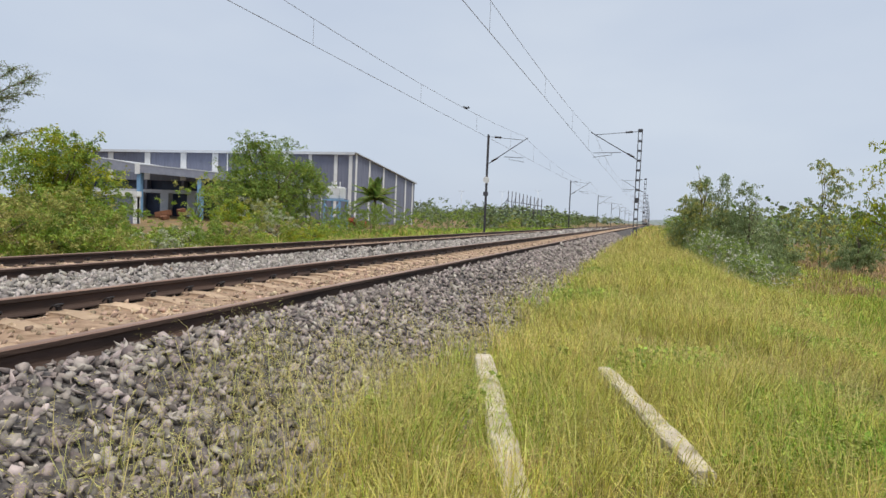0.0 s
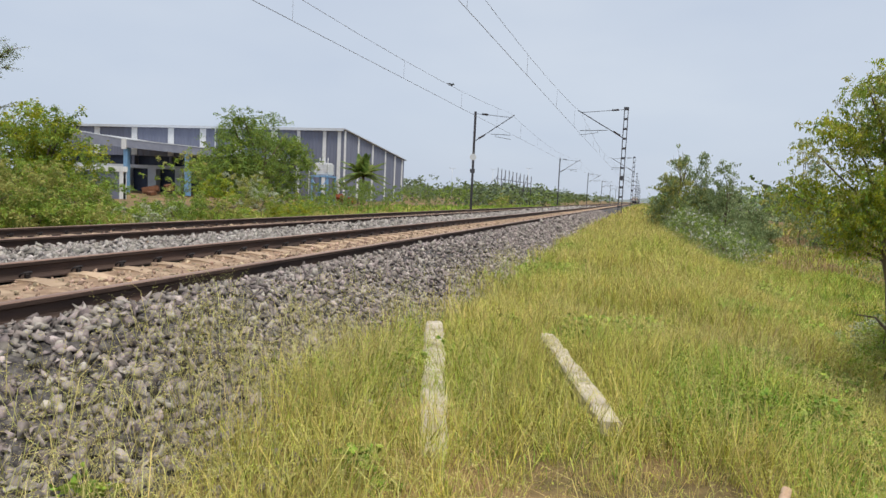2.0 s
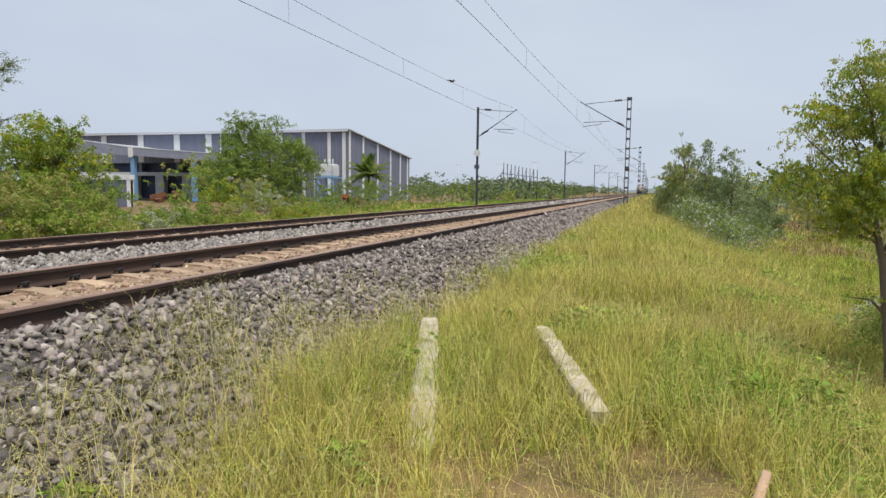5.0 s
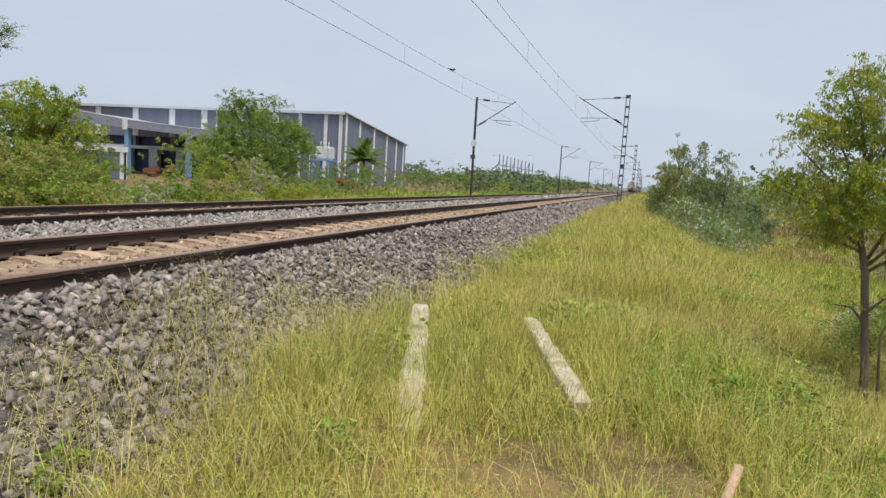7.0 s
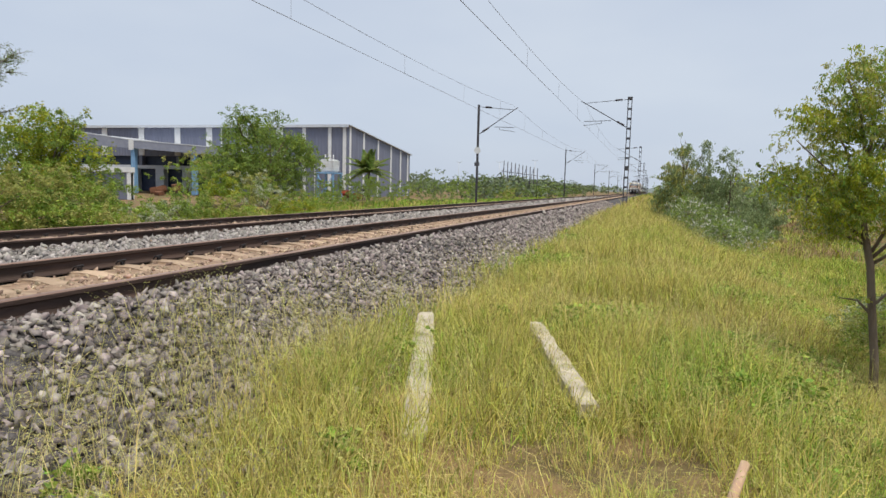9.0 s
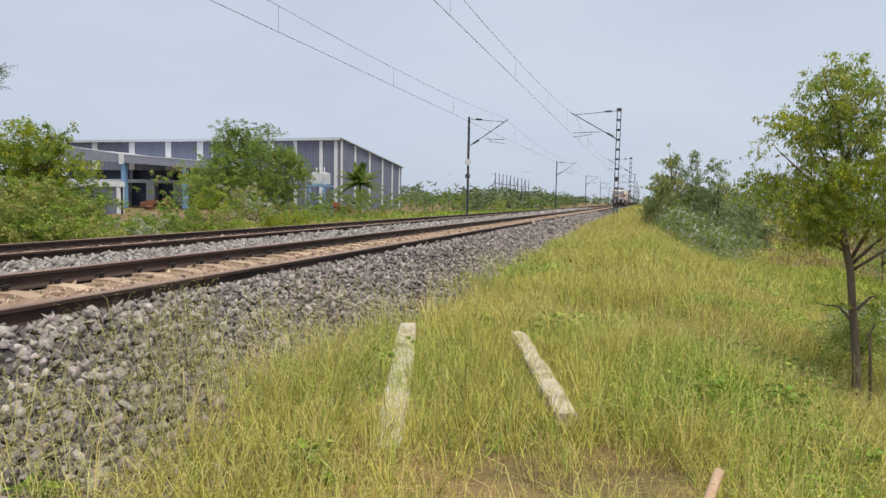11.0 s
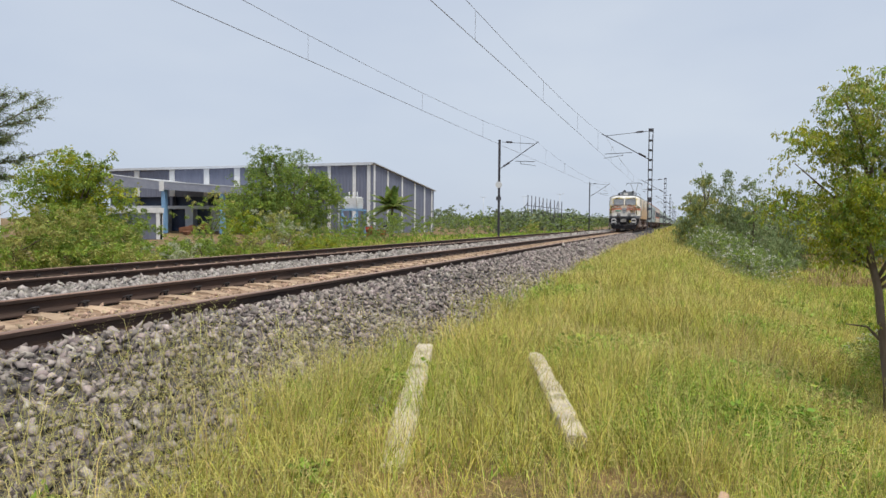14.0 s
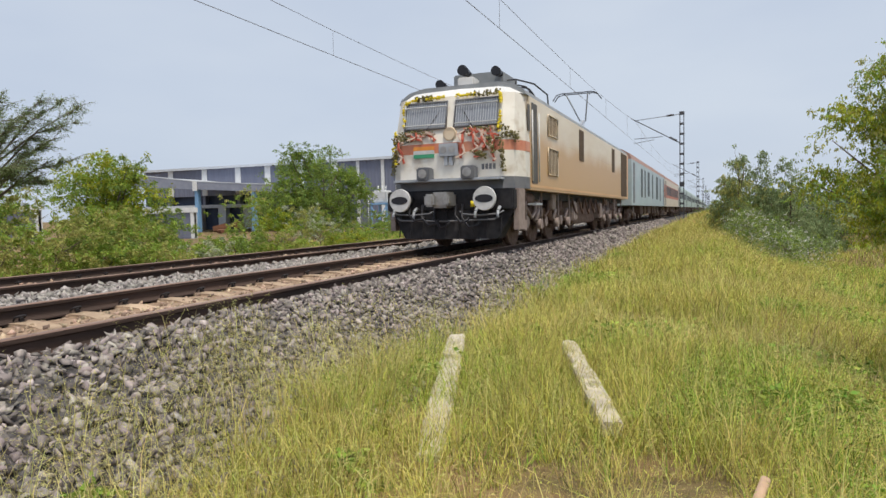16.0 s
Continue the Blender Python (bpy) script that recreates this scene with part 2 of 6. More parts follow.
def raw_mesh(name, verts, faces, mats, parent=None, index=None, smooth=False):
    """A mesh from numpy arrays: faces is (n, 3) or (n, 4)."""
    me = bpy.data.meshes.new(name)
    k = faces.shape[1]
    me.vertices.add(len(verts)); me.vertices.foreach_set("co", np.ascontiguousarray(verts, dtype=np.float32).ravel())
    me.loops.add(faces.size); me.loops.foreach_set("vertex_index", np.ascontiguousarray(faces, dtype=np.int32).ravel())
    me.polygons.add(len(faces))
    me.polygons.foreach_set("loop_start", np.arange(0, faces.size, k, dtype=np.int32))
    for m in mats: me.materials.append(m)
    if index is not None: me.polygons.foreach_set("material_index", index.astype(np.int32))
    if smooth: me.polygons.foreach_set("use_smooth", np.ones(len(faces), dtype=bool))
    me.update(calc_edges=True)
    ob = new(name, me)
    if parent: ob.parent = parent
    return ob

rng = np.random.default_rng(11)

# ---- ground ----
def ground_z(x, y):
    """Height of the grassy ground: a low verge by the tracks that falls away to the right, and the lower land on the far side."""
    x, y = np.asarray(x, float), np.asarray(y, float)
    near = 0.06 + 0.05 * np.sin(x * 1.7 + y * 0.6) * np.sin(y * 0.9 - x * 0.5)
    verge = 0.42 * np.exp(-((x + 0.6) / 2.4) ** 2) * np.clip((y - 9) / 30, 0, 1)
    fall = -0.8 * np.clip((x - 0.3) / 3.4, 0, 1)
    left = -0.25 * np.clip((-13.5 - x) / 4, 0, 1)
    roll = 0.12 * np.sin(x * 0.11 + 1) * np.sin(y * 0.083) * np.clip(np.hypot(x, y) / 30 - 0.4, 0, 1)
    return near + verge + fall + left + roll

def axis_steps(parts):
    return np.concatenate([np.arange(a, b, s) for a, b, s in parts])
gx = axis_steps([(-2200, -200, 250), (-200, -30, 10), (-30, -4, 1.0), (-4, 8, 0.3), (8, 30, 1.0), (30, 200, 10), (200, 2201, 250)])
gy = axis_steps([(-400, -40, 60), (-40, -4, 4), (-4, 14, 0.3), (14, 60, 1.2), (60, 300, 8), (300, 3601, 150)])
GX, GY = np.meshgrid(gx, gy)
GZ = ground_z(GX, GY)
gv = np.stack([GX.ravel(), GY.ravel(), GZ.ravel()], 1)
nx, ny = len(gx), len(gy)
ii = (np.arange(ny - 1)[:, None] * nx + np.arange(nx - 1)[None]).ravel()
ground = raw_mesh("ground", gv, np.stack([ii, ii + 1, ii + 1 + nx, ii + nx], 1), [M["soil"]], smooth=True)
tagged(ground, "flat grassy ground of dry earth and weeds beside the railway", "ground", kind="structure")

# ---- the ballast bed ----
XC1, XC2, RZ1, RZ2 = -5.444, -10.744, 0.75, 0.59
HALF = 0.874
BED = [(-2.55, 0.0), (-3.15, 0.20), (-3.92, 0.56), (-4.05, 0.605), (-4.4, 0.62), (-4.48, 0.60), (-4.62, 0.545), (-6.25, 0.545), (-6.4, 0.57), (-6.6, 0.57), (-7.4, 0.50), (-9.3, 0.41), (-9.6, 0.405), (-11.9, 0.405), (-12.5, 0.37), (-13.7, -0.15)]
bed_profile = [(-2.55, -0.6)] + BED + [(-13.7, -0.6)]
# the bed's dark colour stands in for shade below the stones
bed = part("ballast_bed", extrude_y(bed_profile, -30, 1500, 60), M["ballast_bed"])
tagged(bed, "raised bed of crushed granite under two tracks, coloured dark as shade between stones", "ballast", kind="structure")
bm = bmesh.new(); bx(bm, XC1 - 0.76, XC1 + 0.76, -30, 1500, 0.5, 0.562)
dustbed = part("trackbed_dust", bm, M["dust_bed"], bed)
BX, BZ = np.array([p[0] for p in BED])[::-1], np.array([p[1] for p in BED])[::-1]
def bed_z(x): return np.interp(x, BX, BZ)
def top_z(x, y): return np.maximum(ground_z(x, y), np.where((np.asarray(x) > -13.7) & (np.asarray(x) < -2.55), bed_z(x), -9))

# ---- the tracks ----
def rail_profile(cx, top):
    h = 0.172
    half = [(0.075, 0), (0.075, 0.012), (0.018, 0.03), (0.010, 0.045), (0.010, 0.115), (0.034, 0.130), (0.036, 0.162), (0.028, 0.172)]
    right = [(cx + x, top - h + z) for x, z in half]
    return right + [(2 * cx - x, z) for x, z in right[::-1]]

def build_rail(cx, top, parent):
    bm = extrude_y(rail_profile(cx, top), -30, 1500, 20)
    bm.normal_update()
    for f in bm.faces:
        if abs(f.normal.z) > 0.4 and f.calc_center_median().z > top - 0.02: f.material_index = 1
    return part("rail", bm, [M["rail_side"], M["rail_top"]], parent)

def sleeper_bm():
    bm = bmesh.new()
    prof = [(-1.28, 0.0), (-1.3, -0.16), (1.3, -0.16), (1.28, 0.0), (0.55, 0.0), (0.35, -0.03), (-0.35, -0.03), (-0.55, 0.0)]
    a = [bm.verts.new((x, -0.105 if z > -0.1 else -0.125, z)) for x, z in prof]
    b = [bm.verts.new((x, 0.105 if z > -0.1 else 0.125, z)) for x, z in prof]
    n = len(prof)
    for k in range(n): bm.faces.new((a[k], a[(k + 1) % n], b[(k + 1) % n], b[k]))
    bm.faces.new(a[::-1]); bm.faces.new(b)
    bmesh.ops.recalc_face_normals(bm, faces=bm.faces[:])
    return bm

def clip_bm():
    bm = bmesh.new()
    chain(bm, [(0.0, -0.05, 0.0), (0.03, -0.055, 0.03), (0.065, -0.03, 0.045), (0.07, 0.02, 0.045), (0.035, 0.05, 0.03), (0.0, 0.04, 0.012), (0.02, 0.0, 0.02)], 0.011, 5)
    bx(bm, 0.025, 0.055, -0.022, 0.022, -0.012, 0.022)
    return bm

def track(xc, rz, n_parts, label):
    tr = thing("railway_track", label=label, category="railway track", group="two parallel tracks")
    for s in (-1, 1): build_rail(xc + s * HALF, rz, tr)
    first = part("sleeper", sleeper_bm(), M["sleeper"], tr)
    sz = rz - 0.158
    ys = [0.552 + 0.6 * k for k in range(-6, n_parts - 6)]
    first.matrix_basis = pose(xc, ys[0], sz)
    for y in ys[1:]: again(first, tr, pose(xc, y, sz))
    c0 = None
    for y in ys[6:70]:
        for s, d in ((-1, 1), (-1, -1), (1, -1)):
            m = pose(xc + s * HALF + d * 0.062, y, sz + 0.018, 0, 0, 0 if d > 0 else 180)
            if c0 is None:
                c0 = part("rail_clip", clip_bm(), M["clip"], tr, "dark spring steel rail clip"); c0.matrix_basis = m
            else:
                again(c0, tr, m)
    bm = bmesh.new()
    for k in range(n_parts - 6, 700):
        bx(bm, xc - 1.375, xc + 1.375, 0.552 + 0.6 * k - 0.12, 0.552 + 0.6 * k + 0.12, sz - 0.1, sz)
    tagged(part("far_sleepers", bm, M["sleeper"], tr), kind="stuff")
    return tr
track(XC1, RZ1, 140, "rusty broad gauge railway track on dusty concrete sleepers")
track(XC2, RZ2, 90, "second railway track with brown rails on grey ballast")

# ---- ballast stones ----
def stone_templates(n):
    out = []
    r = np.random.default_rng(3)
    for _ in range(n):
        bm = bmesh.new()
        for _ in range(8):
            v = r.normal(size=3); v /= np.linalg.norm(v)
            bm.verts.new(v * np.array([1.06, 0.78, 0.52]) * r.uniform(0.84, 1.1))
        h = bmesh.ops.convex_hull(bm, input=bm.verts[:])
        bmesh.ops.delete(bm, geom=[v for v in bm.verts if not v.link_faces], context='VERTS')
        bmesh.ops.triangulate(bm, faces=bm.faces[:])
        bmesh.ops.recalc_face_normals(bm, faces=bm.faces[:])
        bm.verts.index_update()
        out.append((np.array([v.co[:] for v in bm.verts]), np.array([[v.index for v in f.verts] for f in bm.faces])))
        bm.free()
    return out
STONES = stone_templates(10)

def turn_matrices(n):
    q = rng.normal(size=(n, 4)); q /= np.linalg.norm(q, axis=1)[:, None]
    w, x, y, z = q.T
    return np.stack([1 - 2 * (y * y + z * z), 2 * (x * y - z * w), 2 * (x * z + y * w), 2 * (x * y + z * w), 1 - 2 * (x * x + z * z), 2 * (y * z - x * w),
                     2 * (x * z - y * w), 2 * (y * z + x * w), 1 - 2 * (x * x + y * y)], 1).reshape(n, 3, 3)

def stones(zones, mat, name, label):
    vs, fs, base = [], [], 0
    for x0, x1, y0, y1, per_m2, size, lift in zones:
        n = int((x1 - x0) * (y1 - y0) * per_m2)
        x, y = rng.uniform(x0, x1, n), rng.uniform(y0, y1, n)
        s = size * rng.uniform(0.6, 1.35, n)
        z = bed_z(x) + np.where(x > -2.9, np.maximum(ground_z(x, y) - bed_z(x), 0), 0) + lift + rng.uniform(-0.35, 0.6, n) * s
        R = turn_matrices(n)
        pick = rng.integers(0, len(STONES), n)
        for k, (tv, tf) in enumerate(STONES):
            idx = np.nonzero(pick == k)[0]
            if not len(idx): continue
            v = np.einsum("nij,vj->nvi", R[idx], tv) * s[idx, None, None] + np.stack([x, y, z], 1)[idx, None]
            vs.append(v.reshape(-1, 3))
            fs.append((tf[None] + (np.arange(len(idx)) * len(tv))[:, None, None] + base).reshape(-1, 3))
            base += len(idx) * len(tv)
    ob = raw_mesh(name, np.concatenate(vs), np.concatenate(fs), [mat], bed)
    return tagged(ob, label, kind="stuff")
stones([(-4.46, -2.75, 1.0, 9, 500, 0.05, 0.0), (-2.75, -2.2, 1.0, 7, 160, 0.045, 0.0), (-4.46, -2.8, 9, 24, 280, 0.056, 0.0), (-4.42, -2.9, 24, 60, 85, 0.09, 0.0),
        (-12.4, -11.75, 4, 40, 60, 0.06, 0.0), (-4.46, -2.75, -8, 1, 200, 0.055, 0.0)], M["stone"], "ballast_stones", "loose grey crushed granite stones")
stones([(-9.72, -6.5, 3, 16, 175, 0.062, 0.03), (-9.72, -6.5, 16, 50, 62, 0.1, 0.03), (-6.9, -6.4, 3, 25, 250, 0.045, 0), (-9.72, -6.5, 50, 90, 14, 0.2, 0.0), (-9.72, -6.5, -8, 3, 80, 0.075, 0.03)], M["stone_pale"], "ballast_stones", "pale dusty grey stones between the two tracks")
stones([(-6.22, -4.66, 1.5, 16, 170, 0.042, 0.0), (-6.22, -4.66, 16, 45, 50, 0.05, 0.0), (-6.22, -4.66, -8, 1.5, 60, 0.045, 0.0)], M["dusty"], "dusty_stones", "rust-dusted stones between the rails")
stones([(-11.5, -9.99, 4, 40, 70, 0.05, 0.0)], M["dusty"], "dusty_stones", "brown dusted stones between the rails")

# ---- masts, wires ----
def lattice_mast(x, y, z, top):
    """Two channels joined by batten plates, with a bracket arm on its track side."""
    t = thing("overhead_line_mast", x, y, z, "dark lattice steel mast carrying the overhead wires", "railway mast", "masts beside the near track")
    h = top - z
    for s in (-1, 1):
        bm = bmesh.new()
        bx(bm, s * 0.15 - 0.012, s * 0.15 + 0.012, -0.07, 0.07, 0, h)
        bx(bm, s * 0.15 - (0.045 if s > 0 else 0), s * 0.15 + (0 if s > 0 else 0.045), -0.075, -0.062, 0, h)
        bx(bm, s * 0.15 - (0.045 if s > 0 else 0), s * 0.15 + (0 if s > 0 else 0.045), 0.062, 0.075, 0, h)
        part("channel", bm, M["lattice"], t)
    first = None
    zz = 0.3
    while zz < h:
        m = pose(0, 0, zz)
        if first is None:
            first = part("batten_plate", bx(box(-0.165, 0.165, -0.09, -0.076, 0, 0.15), -0.165, 0.165, 0.076, 0.09, 0, 0.15), M["lattice"], t); first.matrix_basis = m
        else: again(first, t, m)
        zz += 0.72
    part("cap", box(-0.175, 0.175, -0.1, 0.1, h - 0.22, h, 0.01), M["lattice"], t)
    part("number_plate", box(-0.16, 0.16, -0.115, -0.092, h * 0.36, h * 0.36 + 0.34, 0.01), M["steel"], t, "small dark plate on the mast")
    return t

def pole_mast(x, y, z, top, plates):
    t = thing("overhead_line_mast", x, y, z, "slim dark steel mast carrying the overhead wires", "railway mast", "masts beside the far track")
    h = top - z
    bm = bmesh.new()
    bx(bm, -0.075, 0.075, -0.075, -0.06, 0, h); bx(bm, -0.075, 0.075, 0.06, 0.075, 0, h); bx(bm, -0.008, 0.008, -0.06, 0.06, 0, h)
    part("post", bm, M["steel"], t)
    part("footing", box(-0.3, 0.3, -0.3, 0.3, -0.3, 0.12, 0.02), M["concrete"], t)
    if plates:
        bm = bmesh.new(); rod(bm, (0, -0.09, h * 0.565), (0, -0.115, h * 0.565), 0.26, n=20)
        part("sign_disc", bm, M["white"], t, "round white sign")
        part("sign_plate", box(-0.2, 0.2, -0.11, -0.085, h * 0.415, h * 0.415 + 0.3, 0.01), M["lattice"], t)
    return t

def bracket(t, s, drop, reach):
    """Tie, strut and registration arm; s is the way to the track, heights run down from the mast's top."""
    def P(x, z): return (s * x, 0, drop + z)
    bm = bmesh.new(); rod(bm, P(0.12, -0.18), P(reach, -0.42), 0.02)
    part("top_tie", bm, M["steel"], t)
    bm = bmesh.new(); rod(bm, P(0.12, -2.25), P(reach + 0.35, -0.25), 0.032)
    part("strut", bm, M["steel"], t)
    for a, b in (((0.55, -0.2), (1.05, -0.24)), ((0.35, -2.08), (0.85, -1.79))):
        bm = bmesh.new()
        for k in range(5):
            f = k / 5
            pa = Vector(P(a[0] + (b[0] - a[0]) * f, a[1] + (b[1] - a[1]) * f)); pb = Vector(P(a[0] + (b[0] - a[0]) * (f + 0.12), a[1] + (b[1] - a[1]) * (f + 0.12)))
            rod(bm, pa, pb, 0.085, 0.075, 10)
        rod(bm, P(*a), P(*b), 0.045)
        part("insulator", bm, M["insul"], t, "dark ribbed insulator")
    bm = bmesh.new(); rod(bm, P(1.3, -1.72), P(reach + 0.1, -1.78), 0.022); rod(bm, P(reach * 0.62, -1.75), P(reach * 0.62, -1.95), 0.015)
    part("registration_arm", bm, M["steel"], t)
    bm = bmesh.new(); rod(bm, P(reach * 0.62, -1.92), P(reach + 0.15, -2.1), 0.016)
    part("steady_arm", bm, M["steel"], t)

MAST_R = [(-2.18, -6.5), (-2.18, 50.5), (-2.25, 105.4), (-2.3, 165.0), (-2.3, 222.0), (-2.3, 280.0), (-2.3, 338.0), (-2.3, 396.0)]
for x, y in MAST_R:
    t = lattice_mast(x, y, 0.1, 8.55)
    bracket(t, -1, 8.45, 3.2)
MAST_L = [(-13.52, -6.0), (-13.52, 49.9), (-13.7, 106.1), (-13.7, 163.0), (-13.7, 220.0), (-13.7, 278.0), (-13.7, 336.0), (-13.7, 394.0)]
for k, (x, y) in enumerate(MAST_L):
    t = pole_mast(x, y, -0.1, 8.05, k == 1)
    bracket(t, 1, 8.15, 2.75)

def overhead_line(x, zc, zm, sag, ys, label):
    t = thing("overhead_line", label=label, category="overhead wire", group="overhead wires over the tracks")
    bm = bmesh.new(); rod(bm, (x, ys[0], zc), (x, ys[-1], zc), 0.009, n=5)
    part("contact_wire", bm, M["wire"], t)
    pts = []
    for a, b in zip(ys, ys[1:]):
        for k in range(12):
            f = k / 12
            pts.append((x, a + (b - a) * f, zm - sag * 4 * f * (1 - f)))
    pts.append((x, ys[-1], zm))
    bm = bmesh.new(); chain(bm, pts, 0.0075, 5)
    part("messenger_wire", bm, M["wire"], t)
    for a, b in zip(ys[:4], ys[1:5]):
        for k in range(6):
            f = (k + 0.5) / 6
            bm = bmesh.new(); rod(bm, (x, a + (b - a) * f, zc), (x, a + (b - a) * f, zm - sag * 4 * f * (1 - f)), 0.005, n=4)
            part("dropper", bm, M["wire"], t)
overhead_line(XC1, 6.55, 8.12, 0.78, [y for _, y in MAST_R], "thin contact wire hung from a sagging messenger wire")
overhead_line(XC2, 6.42, 7.95, 0.80, [y for _, y in MAST_L], "thin contact wire and messenger over the far track")

# ---- the shed across the tracks ----
def shed():
    x0, x1, y0, y1, za, zb = -86.0, -39.3, 80.0, 103.3, 9.38, 6.68
    t = thing("warehouse", x0, y0, -0.2, "large grey corrugated warehouse with white strips and an open canopy bay", "warehouse")
    L, D = x1 - x0, y1 - y0
    h0, h1 = za + 0.2, zb + 0.2
    def hh(d): return h0 + (h1 - h0) * d / D
    # side wall towards the tracks, corrugated, with a sloping top
    bm = bmesh.new()
    n = 90
    prev = None
    for k in range(n + 1):
        d = D * k / n
        off = 0.05 if k % 2 else 0.0
        a, b = bm.verts.new((L + off, d, 0)), bm.verts.new((L + off, d, hh(d)))
        if prev: bm.faces.new((prev[0], a, b, prev[1]))
        prev = (a, b)
    part("side_wall", bm, M["clad"], t)
    # front wall: corrugated above, piers and shutters below the canopy
    bm = bmesh.new()
    prev = None
    n = 180
    for k in range(n + 1):
        x = L * k / n
        off = -0.05 if k % 2 else 0.0
        a, b = bm.verts.new((x, off, 5.2 if x < 33 else 0)), bm.verts.new((x, off, h0))
        if prev: bm.faces.new((prev[0], a, b, prev[1]))
        prev = (a, b)
    part("front_wall", bm, M["clad"], t)
    part("recess_wall", box(0, 33.2, 0.9, 1.1, 0, 5.4), M["navy"], t, "dark navy shuttered wall")
    part("lintel", box(0, 33.2, -0.05, 0.9, 3.35, 3.85), M["clad_lt"], t)
    first = None
    for x in (1.5, 6.2, 10.9, 15.8, 20.6, 25.6, 30.4):
        m = pose(x, 0, 0)
        if first is None:
            first = part("pier", box(-0.75, 0.75, -0.1, 0.85, 0, 3.345, 0.02), M["clad_lt"], t, "pale grey masonry pier"); first.matrix_basis = m
        else: again(first, t, m)
    for x in (5.0, 12.3, 19.0, 26.0):
        part("upper_post", box(x - 0.25, x + 0.25, 0.0, 0.85, 3.855, 5.3), M["clad"], t)
    # roof and trims
    bm = bmesh.new()
    vs = [bm.verts.new(p) for p in ((-0.3, -0.35, h0), (L + 0.35, -0.35, h0), (L + 0.35, D + 0.3, h1), (-0.3, D + 0.3, h1))]
    top = [bm.verts.new(v.co + Vector((0, 0, 0.12))) for v in vs]
    bm.faces.new(vs[::-1]); bm.faces.new(top)
    for k in range(4): bm.faces.new((vs[k], vs[(k + 1) % 4], top[(k + 1) % 4], top[k]))
    part("roof", bm, M["roofm"], t)
    part("eaves_trim", box(-0.3, L + 0.1, -0.42, -0.355, h0 - 0.22, h0 + 0.14), M["clad_lt"], t)
    for k, d in enumerate((0.15, 4.5, 9.6, 14.6, 18.7, 22.0)):
        w = 0.42
        bm = bmesh.new(); bx(bm, L + 0.06, L + 0.10, d - 0.1, d + w, 0, hh(d + w) - 0.02)
        part("wall_strip", bm, M["white"], t, "white translucent sheet strip")
    for x in (5.7, 12.6, 19.1, 24.6, 30.5, 36.2, 40.0, 43.9, L - 0.6):
        w = 1.0 if x < 40 else 0.5
        part("wall_strip", box(x - w / 2, x + w / 2, -0.12, -0.06, 5.3 if x < 33 else 0, h0 - 0.24), M["white"], t, "white translucent sheet strip")
    part("downpipe", bx(bmesh.new(), 26.6, 26.75, -0.14, -0.06, 6.6, h0 - 0.25), M["white"], t)
    part("back_wall", box(0, L, D - 0.15, D, 0, h1 - 0.02), M["clad"], t)
    part("end_wall", box(0, 0.15, 0.1, D - 0.2, 0, h1 - 0.02), M["clad"], t)
    # canopy
    bm = bmesh.new()
    def slab(pa, pb, depth, za0, za1, zb0, zb1):
        v = [bm.verts.new(p) for p in ((pa, -15, za0), (pb, -15, zb0), (pb, -15, zb1), (pa, -15, za1), (pa, -15 + depth, za0), (pb, -15 + depth, zb0), (pb, -15 + depth, zb1), (pa, -15 + depth, za1))]
        for q in ((0, 1, 2, 3), (7, 6, 5, 4), (0, 4, 5, 1), (3, 2, 6, 7), (0, 3, 7, 4), (1, 5, 6, 2)): bm.faces.new([v[i] for i in q])
    slab(12.0, 24.7, 0.3, 6.3, 8.0, 5.5, 6.45)
    slab(24.7, 39.2, 0.3, 5.5, 6.45, 4.62, 5.48)
    part("canopy_fascia", bm, M["clad_mid"], t)
    bm = bmesh.new()
    slab(12.0, 24.7, 0.36, 8.0, 8.12, 6.45, 6.56); slab(24.7, 39.2, 0.36, 6.45, 6.56, 5.48, 5.58)
    for v in bm.verts: v.co.y -= 0.03
    part("canopy_gutter", bm, M["clad_lt"], t)
    bm = bmesh.new()
    slab(12.0, 24.7, 15, 7.6, 7.75, 6.1, 6.25); slab(24.7, 39.2, 15, 6.1, 6.25, 5.1, 5.25)
    for v in bm.verts: v.co.y = max(v.co.y, -14.69)
    part("canopy_roof", bm, M["roofm"], t)
    part("canopy_joint", box(24.35, 25.05, -15.12, -15.05, 5.3, 6.6), M["white"], t)
    for x, h in ((24.7, 5.5), (33.6, 4.95)):
        bm = bmesh.new(); bx(bm, x - 0.28, x + 0.28, -14.9, -14.3, 0, h, 0.04)
        part("blue_column", bm, M["blue"], t, "light blue painted column")
    return t
shed()

def yard_wall(x, y, z, w, h, label):
    t = thing("yard_wall", x, y, z, label, "wall", "pale walls in the warehouse yard")
    part("coping", box(-w / 2 - 0.1, w / 2 + 0.1, -0.25, 0.25, h - 0.45, h, 0.02), M["white"], t)
    part("panel", box(-w / 2, w / 2, -0.12, 0.12, 0, h - 0.5), M["clad"], t)
    part("post", box(w / 2 - 0.35, w / 2, -0.22, 0.22, 0, h - 0.452), M["white"], t)
    return t
yard_wall(-45.6, 45, -0.2, 6.0, 2.75, "low yard wall with a white coping beam")
yard_wall(-56.5, 38, -0.2, 7.0, 3.2, "pale yard wall behind bushes")

